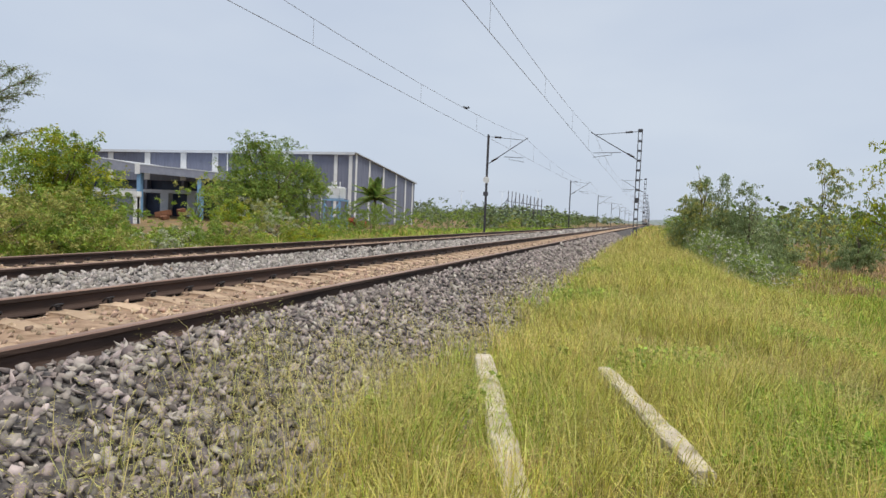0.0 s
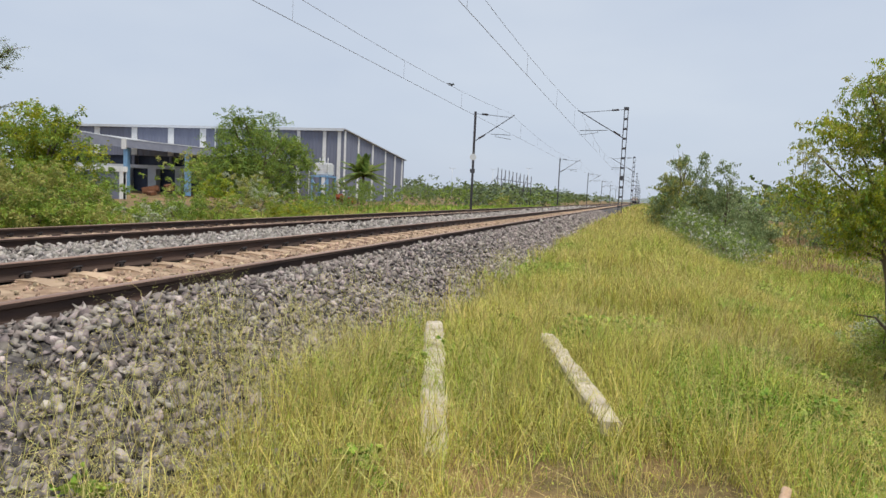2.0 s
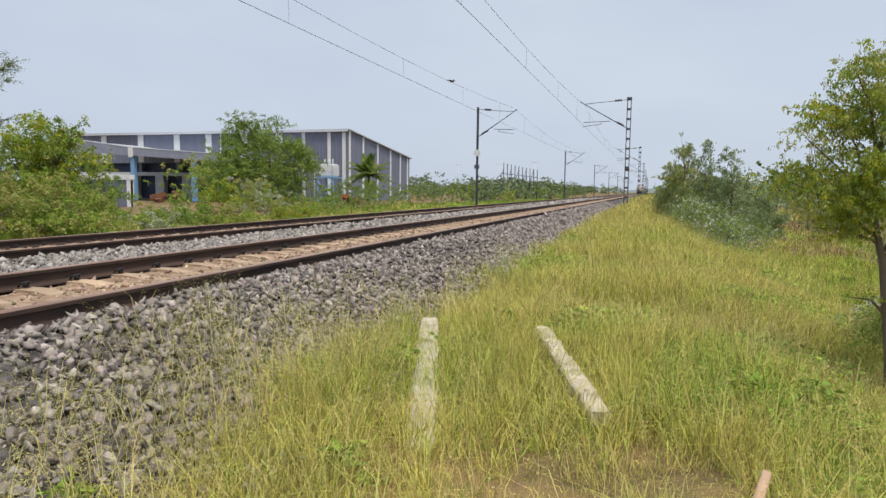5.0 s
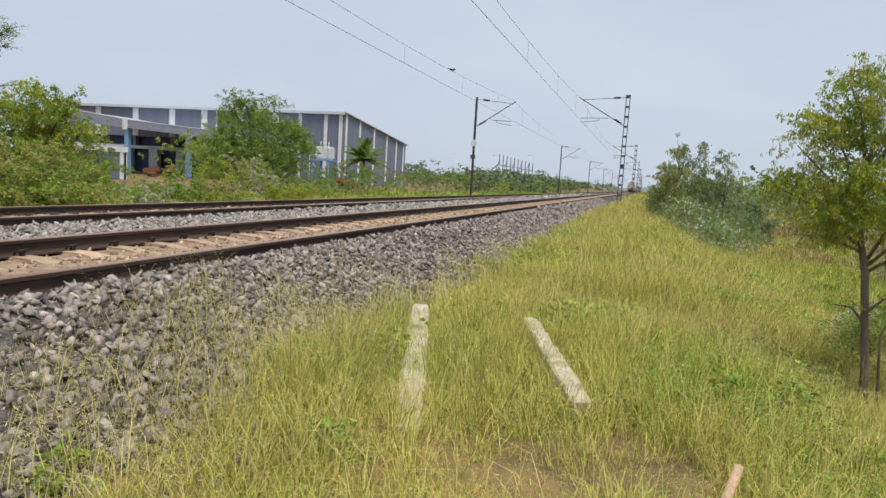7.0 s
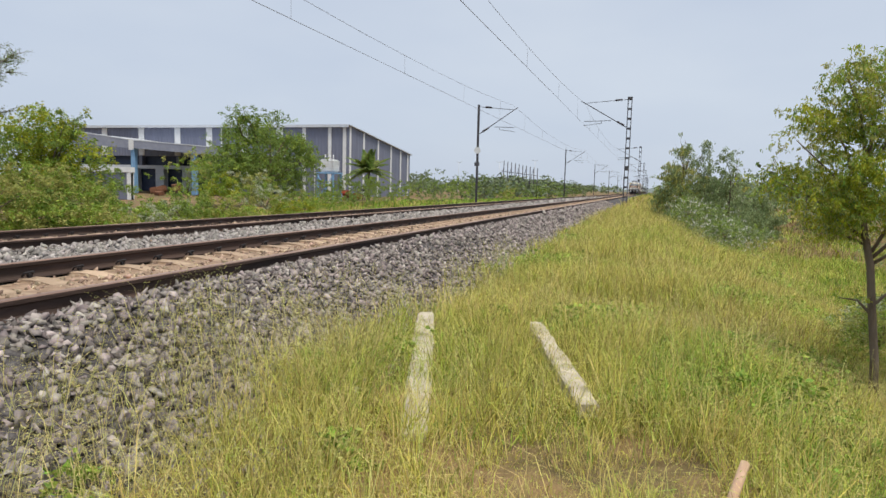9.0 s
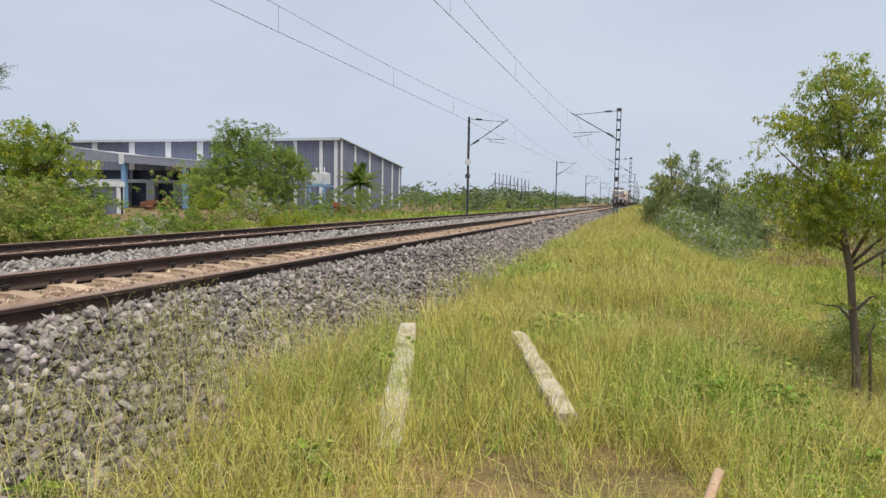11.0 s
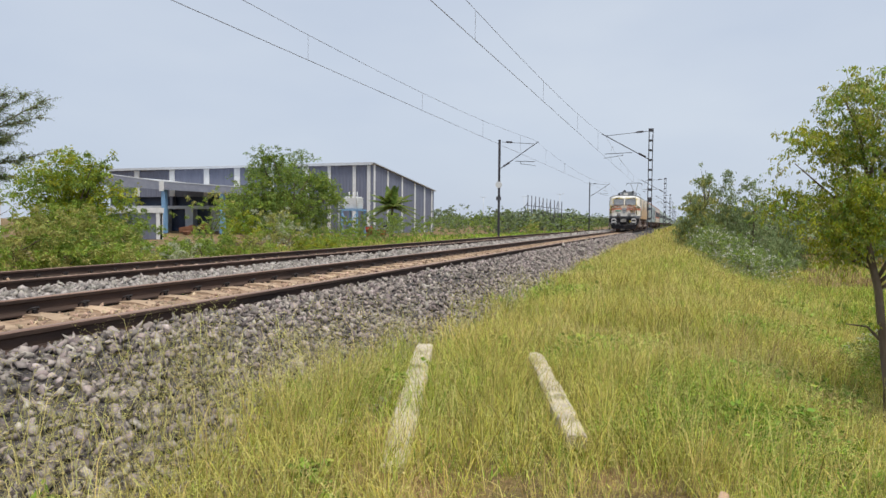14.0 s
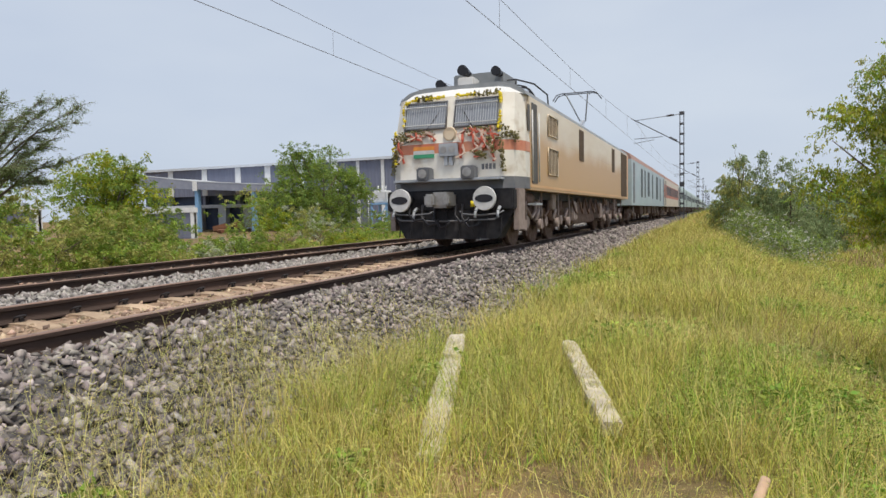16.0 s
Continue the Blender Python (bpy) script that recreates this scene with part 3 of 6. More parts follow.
def water_tank():
    t = thing("water_tank", -31.7, 60, -0.2, "white plastic water tank on a blue steel stand", "water tank")
    bm = bmesh.new(); bx(bm, -0.75, 0.75, -0.75, 0.75, 2.95, 4.25, 0.12)
    for k in range(5): bx(bm, -0.78, 0.78, -0.78, 0.78, 3.12 + k * 0.23, 3.18 + k * 0.23)
    part("tank", bm, M["white"], t)
    part("platform", box(-1.0, 1.0, -1.0, 1.0, 2.8, 2.945), M["blue"], t)
    for x in (-0.85, 0.85):
        for y in (-0.85, 0.85):
            bm = bmesh.new(); bx(bm, x - 0.08, x + 0.08, y - 0.08, y + 0.08, 0, 2.795)
            part("leg", bm, M["blue"], t)
    bm = bmesh.new(); rod(bm, (-0.85, -0.95, 0.2), (0.85, -0.95, 2.6), 0.05); rod(bm, (0.85, -0.95, 0.2), (-0.85, -0.95, 2.6), 0.05)
    part("brace", bm, M["blue"], t)
    for x in (-0.5, 0.0, 0.4):
        bm = bmesh.new(); rod(bm, (x, 0, 4.25), (x, 0, 4.75), 0.05)
        part("vent_pipe", bm, M["white"], t)
    bm = bmesh.new()
    for z in (2.9, 3.4, 3.9): rod(bm, (-1.2, -0.9, z), (-0.8, -0.9, z), 0.04)
    rod(bm, (-1.2, -0.9, 0.0), (-1.2, -0.9, 4.0), 0.04)
    part("ladder", bm, M["white"], t)
water_tank()

def scrap(x, y, label, mat, seed, n=7):
    t = thing("scrap_heap", x, y, -0.25, label, "scrap heap")
    r = random.Random(seed)
    for k in range(n):
        bm = bmesh.new(); w = r.uniform(0.3, 1.0)
        bx(bm, -w, w, -0.4, 0.4, -0.25, r.uniform(0.1, 0.5), 0.05)
        o = part("scrap_piece", bm, mat, t); o.matrix_basis = pose(r.uniform(-1.8, 1.8), r.uniform(-0.8, 0.8), 0.3 + 0.28 * k, r.uniform(-12, 12), r.uniform(-20, 20), r.uniform(0, 180))
scrap(-53.8, 62, "heap of rusty brown metal parts in the yard", M["brown"], 4, 3)
scrap(-30.0, 63, "red painted machine parts stacked in the yard", M["red"], 9, 3)

def steel_frame():
    t = thing("steel_frame", -25.7, 115, 0, "row of bare upright steel posts with diagonal stays", "steel frame")
    for k in range(10):
        f = k / 9
        h = 6.5 - 1.15 * f
        bm = bmesh.new(); rod(bm, (5.4 * f, 4 * f, -0.3), (5.4 * f, 4 * f, h), 0.075, n=6)
        part("upright", bm, M["steel"], t)
    for z in (3.2, 4.6):
        bm = bmesh.new(); rod(bm, (0, 0, z), (5.4, 4, z - 0.6), 0.05, n=5); part("cross_rail", bm, M["steel"], t)
    for k in range(0, 9, 2):
        f = k / 9
        bm = bmesh.new(); rod(bm, (5.4 * f, 4 * f, 5.4), (5.4 * f - 1.4, 4 * f - 1, 0), 0.045, n=5); part("stay", bm, M["steel"], t)
    bm = bmesh.new(); rod(bm, (0, 0, 5.0), (-2.4, -1, 2.2), 0.05, n=5); part("stay", bm, M["steel"], t)
steel_frame()
for x, y in ((-62, 210), (-47, 205), (-33, 190)):
    t = thing("street_lamp", x, y, -0.2, "tall thin twin-armed lamp post beyond the bushes", "street lamp", "far lamp posts")
    bm = bmesh.new(); rod(bm, (0, 0, 0), (0, 0, 10), 0.12, 0.07); part("pole", bm, M["clad_lt"], t)
    bm = bmesh.new(); rod(bm, (-1.1, 0, 10.2), (0, 0, 9.9), 0.06); rod(bm, (1.1, 0, 10.2), (0, 0, 9.9), 0.06); part("arms", bm, M["clad_lt"], t)

# ---- far hills and woods ----
hx = np.linspace(-900, 500, 57)
hv, hf = [], []
for k, x in enumerate(hx):
    h = 10 + 12 * math.exp(-((x + 380) / 190) ** 2) + 3 * math.sin(x * 0.021) + 2 * math.sin(x * 0.05 + 1)
    hv += [(x, 1650, -5), (x, 1850, h), (x, 2100, -5)]
    if k: hf += [(3 * k - 3, 3 * k, 3 * k + 1, 3 * k - 2), (3 * k - 2, 3 * k + 1, 3 * k + 2, 3 * k - 1)]
tagged(raw_mesh("backdrop_hill", np.array(hv), np.array(hf), [M["hill"]], smooth=True), "low hazy hill on the horizon", "hill", kind="structure")

# ---- plants ----
def leaf_quads(p, size, droop=0.3, aspect=0.42):
    """Pointed leaves at the points p: arrays of vertices and faces."""
    n = len(p)
    a = rng.uniform(0, 2 * math.pi, n); e = rng.uniform(-0.9, 0.6, n) - droop
    d = np.stack([np.cos(a) * np.cos(e), np.sin(a) * np.cos(e), np.sin(e)], 1)
    r = rng.normal(size=(n, 3)); s = np.cross(d, r); s /= np.linalg.norm(s, axis=1)[:, None] + 1e-9
    L = (size * rng.uniform(0.6, 1.3, n))[:, None]
    v = np.stack([p, p + d * L * 0.5 + s * L * aspect * 0.5, p + d * L, p + d * L * 0.5 - s * L * aspect * 0.5], 1)
    return v.reshape(-1, 3), np.arange(4 * n).reshape(n, 4)

def clump_points(blobs, n, per, spread, shell=0.55):
    """Leaf points along short arching shoots, gathered in boughs on ellipsoids (x, y, z, rx, ry, rz), with gaps between."""
    blobs = np.array(blobs, float)
    w = blobs[:, 3] * blobs[:, 4] + blobs[:, 3] * blobs[:, 5]
    shoots = max(1, n // per)
    boughs = max(len(blobs) * 9, shoots // 6)
    pick = rng.choice(len(blobs), boughs, p=w / w.sum())
    d = rng.normal(size=(boughs, 3)); d /= np.linalg.norm(d, axis=1)[:, None]
    rad = shell + (1 - shell) * rng.uniform(0, 1, boughs) ** 0.6
    rad *= rng.uniform(0.78, 1.02, boughs)
    c = blobs[pick, :3] + d * blobs[pick, 3:] * rad[:, None]
    own = rng.integers(0, boughs, shoots)
    br = np.minimum(blobs[pick, 3:].mean(1), 2.2) * 0.23 + spread * 0.5
    c = c[own] + rng.normal(size=(shoots, 3)) * br[own][:, None] * np.array([1, 1, 0.55])
    axis = d[own] * 0.9 + np.array([0, 0, 0.45]) + rng.normal(size=(shoots, 3)) * 0.45
    axis /= np.linalg.norm(axis, axis=1)[:, None]
    ln = spread * rng.uniform(1.6, 3.6, shoots)
    c, axis, ln = np.repeat(c, per, 0), np.repeat(axis, per, 0), np.repeat(ln, per)[:, None]
    t = rng.uniform(0, 1, len(c))[:, None]
    p = c + axis * ln * t + np.array([0, 0, -0.45]) * ln * t * t
    return p + rng.normal(size=c.shape) * spread * 0.42 * (1.15 - 0.7 * t)

def limbs_bm(base, blobs, r0, trunk_top, seed, n=9):
    r = random.Random(seed)
    bm = bmesh.new()
    tx, ty, tz = trunk_top
    pts = [Vector(base)]
    for k in range(1, 5):
        f = k / 4
        pts.append(Vector(base).lerp(Vector(trunk_top), f) + Vector((r.uniform(-1, 1), r.uniform(-1, 1), 0)) * r0 * 0.7)
    chain(bm, pts, [r0 * (1.25 if k == 0 else 1 - 0.1 * k) for k in range(5)], 8)
    for k in range(n):
        b = blobs[k % len(blobs)]
        tip = Vector((b[0] + r.uniform(-.7, .7) * b[3], b[1] + r.uniform(-.7, .7) * b[4], b[2] + r.uniform(-.2, .8) * b[5]))
        st = pts[-1].lerp(pts[2], r.uniform(0, 0.9))
        mid = st.lerp(tip, 0.5) + Vector((r.uniform(-1, 1), r.uniform(-1, 1), r.uniform(-0.2, 0.6))) * (tip - st).length * 0.12
        chain(bm, [st, st.lerp(mid, .5), mid, mid.lerp(tip, .6), tip], [r0 * 0.5, r0 * 0.42, r0 * 0.32, r0 * 0.2, r0 * 0.08], 6)
    return bm

def plant(name, x, y, blobs, n, leaf, mats, label, category, group="", trunk_r=0.05, trunk_h=None, per=14, spread=0.12, droop=0.3, aspect=0.42, seed=1, limbs=9, shell=0.55, z=None):
    """A tree or bush: stem with limbs, and a crown of many leaves. Blobs are given from its foot; mats share the crown out."""
    global rng
    rng = np.random.default_rng(seed)
    z = float(ground_z(x, y)) - 0.03 if z is None else z
    t = thing(name, x, y, z, label, category, group)
    th = trunk_h if trunk_h is not None else min(b[2] for b in blobs)
    bl = max(blobs, key=lambda b: b[3] * b[5])
    part("trunk" if trunk_h is not None else "stem", limbs_bm((0, 0, 0), blobs, trunk_r, (bl[0] * 0.4, bl[1] * 0.4, th), seed, limbs), M["bark"], t)
    p = clump_points(blobs, n, per, spread, shell)
    p[:, 2] = np.maximum(p[:, 2], 0.02)
    v, f = leaf_quads(p, leaf, droop, aspect)
    idx = None
    if len(mats) > 1:
        q = np.repeat(rng.random(len(p) // per + 1), per)[:len(p)]
        idx = np.minimum((q * len(mats)).astype(int), len(mats) - 1)
    raw_mesh("crown", v, f, [M[m] for m in mats], t, idx)
    return t

BUSH = "wild bushes beyond the far track"
# trees and bushes across the tracks
plant("tree", -20.2, 17.2, [(0.4, -0.2, 3.2, 0.75, 0.75, 1.05), (-0.7, -0.4, 3.05, 0.8, 0.8, 1.0), (-0.2, -0.1, 2.3, 1.25, 1.1, 1.1), (0.45, 0.5, 2.4, 0.85, 0.85, 1.1), (-0.1, -0.3, 1.3, 1.4, 1.2, 0.9)], 32000, 0.103,
      ["leaf_fresh", "leaf_yellow", "leaf_fresh", "leaf_yellow", "leaf_green"], "bushy tree with yellow-green new leaves beyond the tracks", "tree", "trees beyond the tracks", 0.1, 1.2, 34, 0.16, seed=21, shell=0.5)
plant("tree", -27.4, 41.2, [(0.2, -2.6, 4.9, 1.5, 1.5, 1.5), (0.0, 2.4, 5.4, 1.6, 1.5, 1.75), (0.2, -1.0, 3.6, 2.0, 2.6, 1.7), (0.4, 3.2, 3.2, 1.8, 2.2, 1.8), (-0.3, -3.5, 2.8, 1.6, 2.0, 1.6), (0.5, 5.6, 3.8, 0.9, 1.4, 1.0), (0, 0.5, 1.8, 2, 4.2, 1.5)],
      48000, 0.158, ["leaf_green", "leaf_green", "leaf_green", "leaf_fresh"], "broad green tree with a rounded double crown", "tree", "trees beyond the tracks", 0.2, 2.2, 30, 0.22, seed=22, limbs=16, shell=0.45)
bush_rows = [
    (-18.2, 11.4, 1.5, 1.5, 2.7, ["leaf_olive", "leaf_fresh"]), (-20.6, 14.2, 1.6, 1.5, 4.0, ["leaf_green", "leaf_fresh"]), (-18.6, 15.6, 1.3, 1.3, 2.6, ["leaf_olive", "leaf_fresh"]), (-19.6, 18.6, 1.0, 1.0, 1.55, ["leaf_olive", "leaf_fresh"]),
    (-16.0, 15.2, 0.8, 1.2, 1.0, ["leaf_fresh", "leaf_olive"]), (-16.2, 17.4, 0.8, 1.2, 0.8, ["leaf_fresh", "leaf_pale"]), (-18.0, 24.4, 1.1, 1.3, 2.3, ["leaf_fresh", "leaf_yellow"]), (-20.0, 28.6, 1.3, 1.5, 2.8, ["leaf_pale", "leaf_olive"]), (-19.0, 21.8, 0.9, 0.9, 1.0, ["leaf_pale", "leaf_fresh"]),
    (-24.5, 43.5, 1.6, 1.8, 2.2, ["leaf_fresh", "leaf_green"]), (-23.8, 36.5, 1.5, 1.7, 2.4, ["leaf_green", "leaf_fresh"]), (-23.0, 11.5, 2.0, 2.0, 4.3, ["leaf_green", "leaf_dark"]),
    (-19.2, 12.6, 1.5, 1.4, 2.9, ["leaf_fresh", "leaf_olive"]), (-21.5, 10.0, 1.7, 1.7, 3.9, ["leaf_green", "leaf_fresh"]), (-16.5, 10.6, 1.1, 1.0, 1.6, ["leaf_olive", "leaf_fresh"]), (-16.8, 12.4, 1.2, 1.2, 2.0, ["leaf_olive", "leaf_olive", "leaf_fresh"]),
    (-17.2, 14.2, 1.2, 1.3, 2.45, ["leaf_olive", "leaf_olive", "leaf_fresh"]), (-17.3, 15.9, 1.2, 1.1, 1.95, ["leaf_olive", "leaf_fresh"]), (-16.4, 13.8, 0.9, 1.1, 1.3, ["leaf_fresh", "leaf_green"]),
    (-18.5, 17.8, 1.0, 0.9, 1.3, ["leaf_green", "leaf_fresh"]), (-22.2, 21.9, 0.95, 1.0, 2.5, ["leaf_fresh", "leaf_green"]), (-16.2, 9.0, 1.2, 1.2, 1.5, ["leaf_olive"]),
    (-19.9, 24.0, 1.5, 1.7, 3.1, ["leaf_fresh", "leaf_olive", "leaf_fresh"]), (-17.6, 20.6, 1.1, 1.2, 1.55, ["leaf_green", "leaf_fresh"]), (-17.2, 22.8, 1.0, 1.2, 1.3, ["leaf_fresh", "leaf_olive"]),
    (-18.2, 27.6, 1.1, 1.3, 2.0, ["leaf_pale", "leaf_olive", "leaf_fresh"]), (-18.6, 18.9, 0.8, 0.9, 0.9, ["leaf_pale"]), (-17.8, 30.2, 1.1, 1.4, 1.0, ["leaf_fresh", "leaf_yellow"]),
    (-20.0, 33.7, 1.5, 1.6, 1.45, ["leaf_fresh", "leaf_green"]), (-20.4, 38.0, 1.6, 1.9, 1.65, ["leaf_green", "leaf_fresh"]), (-20.4, 43.5, 1.8, 2.2, 2.15, ["leaf_green"]),
    (-20.4, 49.5, 2.0, 2.4, 2.3, ["leaf_green", "leaf_fresh"]), (-21.0, 57.0, 2.2, 2.8, 2.7, ["leaf_green", "leaf_dark"]), (-21.0, 64.0, 2.2, 3.0, 2.6, ["leaf_green"]), (-21.4, 73.0, 2.2, 3.2, 2.9, ["leaf_green", "leaf_fresh"]),
    (-25.5, 56.0, 2.0, 2.2, 2.6, ["leaf_fresh", "leaf_green"]), (-28.0, 60.5, 2.0, 1.8, 2.8, ["leaf_green"]), (-25.0, 50.5, 1.5, 1.6, 2.3, ["leaf_green", "leaf_dark"]),
    (-22.0, 84.0, 2.4, 3.0, 3.3, ["leaf_green", "leaf_dark"]), (-17.4, 83.0, 1.6, 3.0, 1.6, ["leaf_fresh", "leaf_olive"]), (-21.0, 97.0, 2.6, 3.5, 2.6, ["leaf_green"]), (-20.5, 110.0, 2.4, 3.5, 3.0, ["leaf_dark", "leaf_green"]),
    (-20.0, 126.0, 2.6, 4.0, 2.6, ["leaf_green", "leaf_fresh"]), (-20.5, 146.0, 3.0, 5.0, 2.8, ["leaf_green"]), (-20.0, 170.0, 3.2, 6.0, 3.3, ["leaf_dark", "leaf_green"]), (-20.0, 200.0, 3.5, 8.0, 3.3, ["leaf_dark"])]
for k, (x, y, rx, ry, top, mats) in enumerate(bush_rows):
    r = random.Random(k)
    blobs = [(0, 0, top * 0.46, rx, ry, top * 0.46)]
    for _ in range(4):
        a, rr = r.uniform(0, 6.28), r.uniform(0.3, 0.75)
        s = r.uniform(0.3, 0.5)
        blobs.append((math.cos(a) * rx * rr, math.sin(a) * ry * rr, top * r.uniform(0.5, 0.76), rx * s, ry * s, top * r.uniform(0.2, 0.27)))
    far = max(1.0, y / 45)
    lab = {"leaf_pale": "pale dusty bush beyond the far rail", "leaf_olive": "olive-green bush thick with fine leaves beyond the far rail", "leaf_yellow": "yellow-green low bush"}.get(mats[0], "dense green wild bush beyond the far rail")
    plant("bush", x, y, blobs, int(4500 / min(far, 2.4)), 0.092 * far ** 0.9, mats, lab, "bush", BUSH, 0.03, None, 44, 0.115 * far ** 0.6, seed=40 + k, limbs=6 if y < 40 else 3, shell=0.72)

def acacia():
    """A thorny acacia whose long thin limbs reach out sideways with small feathery leaves along them."""
    global rng
    rng = np.random.default_rng(5)
    r = random.Random(5)
    t = thing("acacia_tree", -18.0, 11.25, -0.2, "feathery thorn tree with long thin reaching branches", "tree", "trees beyond the tracks")
    bm = bmesh.new()
    chain(bm, [(0, 0, 0), (0.05, 0, 1.2), (-0.05, 0.1, 2.4), (0, 0.1, 3.2)], [0.12, 0.1, 0.09, 0.07], 8)
    pts = []
    ends = [(0.6, 2.6, 5.15), (0.9, 2.2, 4.6), (0.7, 1.7, 4.1), (0.5, 2.4, 3.55), (0.9, 1.2, 5.1), (0.2, 0.6, 5.3), (-0.8, 0.9, 5.2), (-0.5, -0.8, 5.2), (0.6, -0.9, 4.9), (1.0, 0.3, 4.4), (0.8, 1.0, 3.4), (0.3, 1.6, 2.9), (0.5, 0.8, 2.7), (0.9, 0.2, 3.2), (0.2, 1.9, 4.0), (0.9, 1.9, 5.2), (0.7, -0.2, 5.1), (-0.9, -0.4, 4.3), (0.5, -1.6, 4.6), (0.9, -0.6, 3.8)]
    for e in ends:
        st = Vector((0, 0.05, r.uniform(1.9, 3.1)))
        e = Vector(e)
        mid = st.lerp(e, 0.55) + Vector((0, 0, 0.3))
        chain(bm, [st, st.lerp(mid, .5), mid, mid.lerp(e, .5), e], [0.035, 0.028, 0.02, 0.012, 0.005], 6)
        for k in range(44):
            f = r.uniform(0.3, 1.0)
            b = st.lerp(mid, f / .55) if f < .55 else mid.lerp(e, (f - .55) / .45)
            tip = b + Vector((r.uniform(-.3, .3), r.uniform(-.1, .6), r.uniform(-.12, .3)))
            chain(bm, [b, b.lerp(tip, .5) + Vector((0, 0, .03)), tip], [0.008, 0.006, 0.003], 4)
            for j in range(11):
                q = b.lerp(tip, j / 10)
                pts += [q[:]] * 4
    part("trunk", bm, M["bark"], t)
    p = np.array(pts) + rng.normal(size=(len(pts), 3)) * 0.035
    v, f = leaf_quads(p, 0.052, 0.0, 0.36)
    raw_mesh("crown", v, f, [M["leaf_dark"], M["leaf_haze"]], t, rng.integers(0, 2, len(f)))
acacia()

def palm(x, y):
    global rng
    rng = np.random.default_rng(6)
    t = thing("palm_tree", x, y, -0.3, "young palm with arching feather fronds", "palm tree")
    bm = bmesh.new(); chain(bm, [(0, 0, 0), (0.1, 0, 1.5), (0, 0.1, 3.4)], [0.22, 0.18, 0.16], 8)
    part("trunk", bm, M["bark"], t)
    for k in range(26):
        a = k * 2.4; e = 1.35 - 0.18 * (k % 9)
        L = 3.5 - 0.35 * (k % 3)
        bm = bmesh.new()
        pts = [Vector((math.cos(a) * L * s * math.cos(e), math.sin(a) * L * s * math.cos(e), 3.4 + L * s * math.sin(e) - 1.2 * s * s)) for s in (0, .25, .5, .75, 1)]
        chain(bm, pts, [0.04, 0.03, 0.025, 0.015, 0.006], 5)
        side = Vector((-math.sin(a), math.cos(a), 0))
        for j in range(1, 22):
            s = j / 22 * 4
            b = pts[int(s)].lerp(pts[min(int(s) + 1, 4)], s - int(s))
            w = 0.8 * math.sin(math.pi * (0.15 + 0.8 * j / 22))
            for sg in (-1, 1):
                tip = b + side * sg * w * 0.8 + Vector((0, 0, -0.35 * w)) + (pts[4] - pts[0]) * 0.07
                u = (pts[4] - pts[0]).normalized() * 0.11
                bm.faces.new([bm.verts.new(q) for q in (b - u, b + u, tip)]).material_index = 1
        part("frond", bm, [M["bark"], M["leaf_green"]], t)
palm(-29.2, 64.0)

# trees on the near side
GROUP_R = "slender trees beside the verge"
def slender(x, y, h, w, seed, mats=("leaf_dark", "leaf_green")):
    r = random.Random(seed)
    blobs = [(r.uniform(-.15, .15), 0, h * 0.88, w * .5, w * .5, h * 0.12), (r.uniform(-.2, .2), 0, h * 0.68, w * .7, w * .7, h * 0.15), (r.uniform(-.3, .3), 0, h * 0.42, w * 1.15, w * 1.15, h * 0.2), (r.uniform(-.4, .4), .2, h * 0.22, w * 1.2, w * 1.2, h * 0.16)]
    plant("slender_tree", x, y, blobs, 7800, 0.0037 * y, list(mats), "slender grey-green tree with drooping leaves", "tree", GROUP_R, 0.05, h * 0.6, 22, 0.12, 0.9, 0.3, seed=seed, shell=0.35)
for k, (x, y, h, w) in enumerate(((0.85, 30, 4.05, 0.62), (1.75, 30.5, 4.1, 0.6), (2.9, 29.8, 4.0, 0.75), (0.35, 31, 2.6, 0.6), (2.3, 31, 3.0, 1.0), (3.6, 32.5, 2.2, 0.7), (8.9, 45, 7.1, 1.5), (4.6, 34.5, 2.5, 0.8), (9.5, 40, 3.2, 0.9))):
    slender(x, y, h, w, 100 + k, ("leaf_haze", "leaf_haze", "leaf_haze", "leaf_dark") if k % 3 else ("leaf_haze", "leaf_olive"))
for k, (x, y, rx, top, mats) in enumerate(((0.9, 48, 1.5, 2.3, ["leaf_fresh", "leaf_green"]), (2.6, 44, 1.6, 1.9, ["leaf_dark", "leaf_green"]), (6.6, 22, 1.0, 2.0, ["leaf_haze", "leaf_olive"]), (7.7, 60, 1.9, 2.7, ["leaf_dark", "leaf_pale"]),
        (2.5, 9.2, 0.5, 0.9, ["leaf_dark", "leaf_pale"]), (2.1, 8.0, 0.32, 0.85, ["leaf_olive", "leaf_fresh"]), (3.5, 10.5, 0.6, 0.8, ["leaf_olive", "leaf_fresh"]), (12, 40, 3, 3.4, ["leaf_dark", "leaf_green"]), (16, 32, 3, 3.8, ["leaf_green"]), (2.2, 62, 1.8, 2.2, ["leaf_green"]), (2.6, 85, 2.2, 2.4, ["leaf_dark", "leaf_green"]))):
    r = random.Random(300 + k)
    blobs = [(0, 0, top * 0.5, rx, rx, top * 0.45)] + [(r.uniform(-.6, .6) * rx, r.uniform(-.6, .6) * rx, top * r.uniform(.6, .8), rx * .45, rx * .45, top * .22) for _ in range(3)]
    far = max(1.0, y / 30)
    plant("bush", x, y, blobs, 4600, (0.037 if y < 14 else 0.076) * far ** 0.7, mats, "tangled green bush at the edge of the verge", "bush", "bushes along the verge", 0.03, None, 12, (0.05 if y < 14 else 0.1) * far ** .5, seed=320 + k, limbs=8)
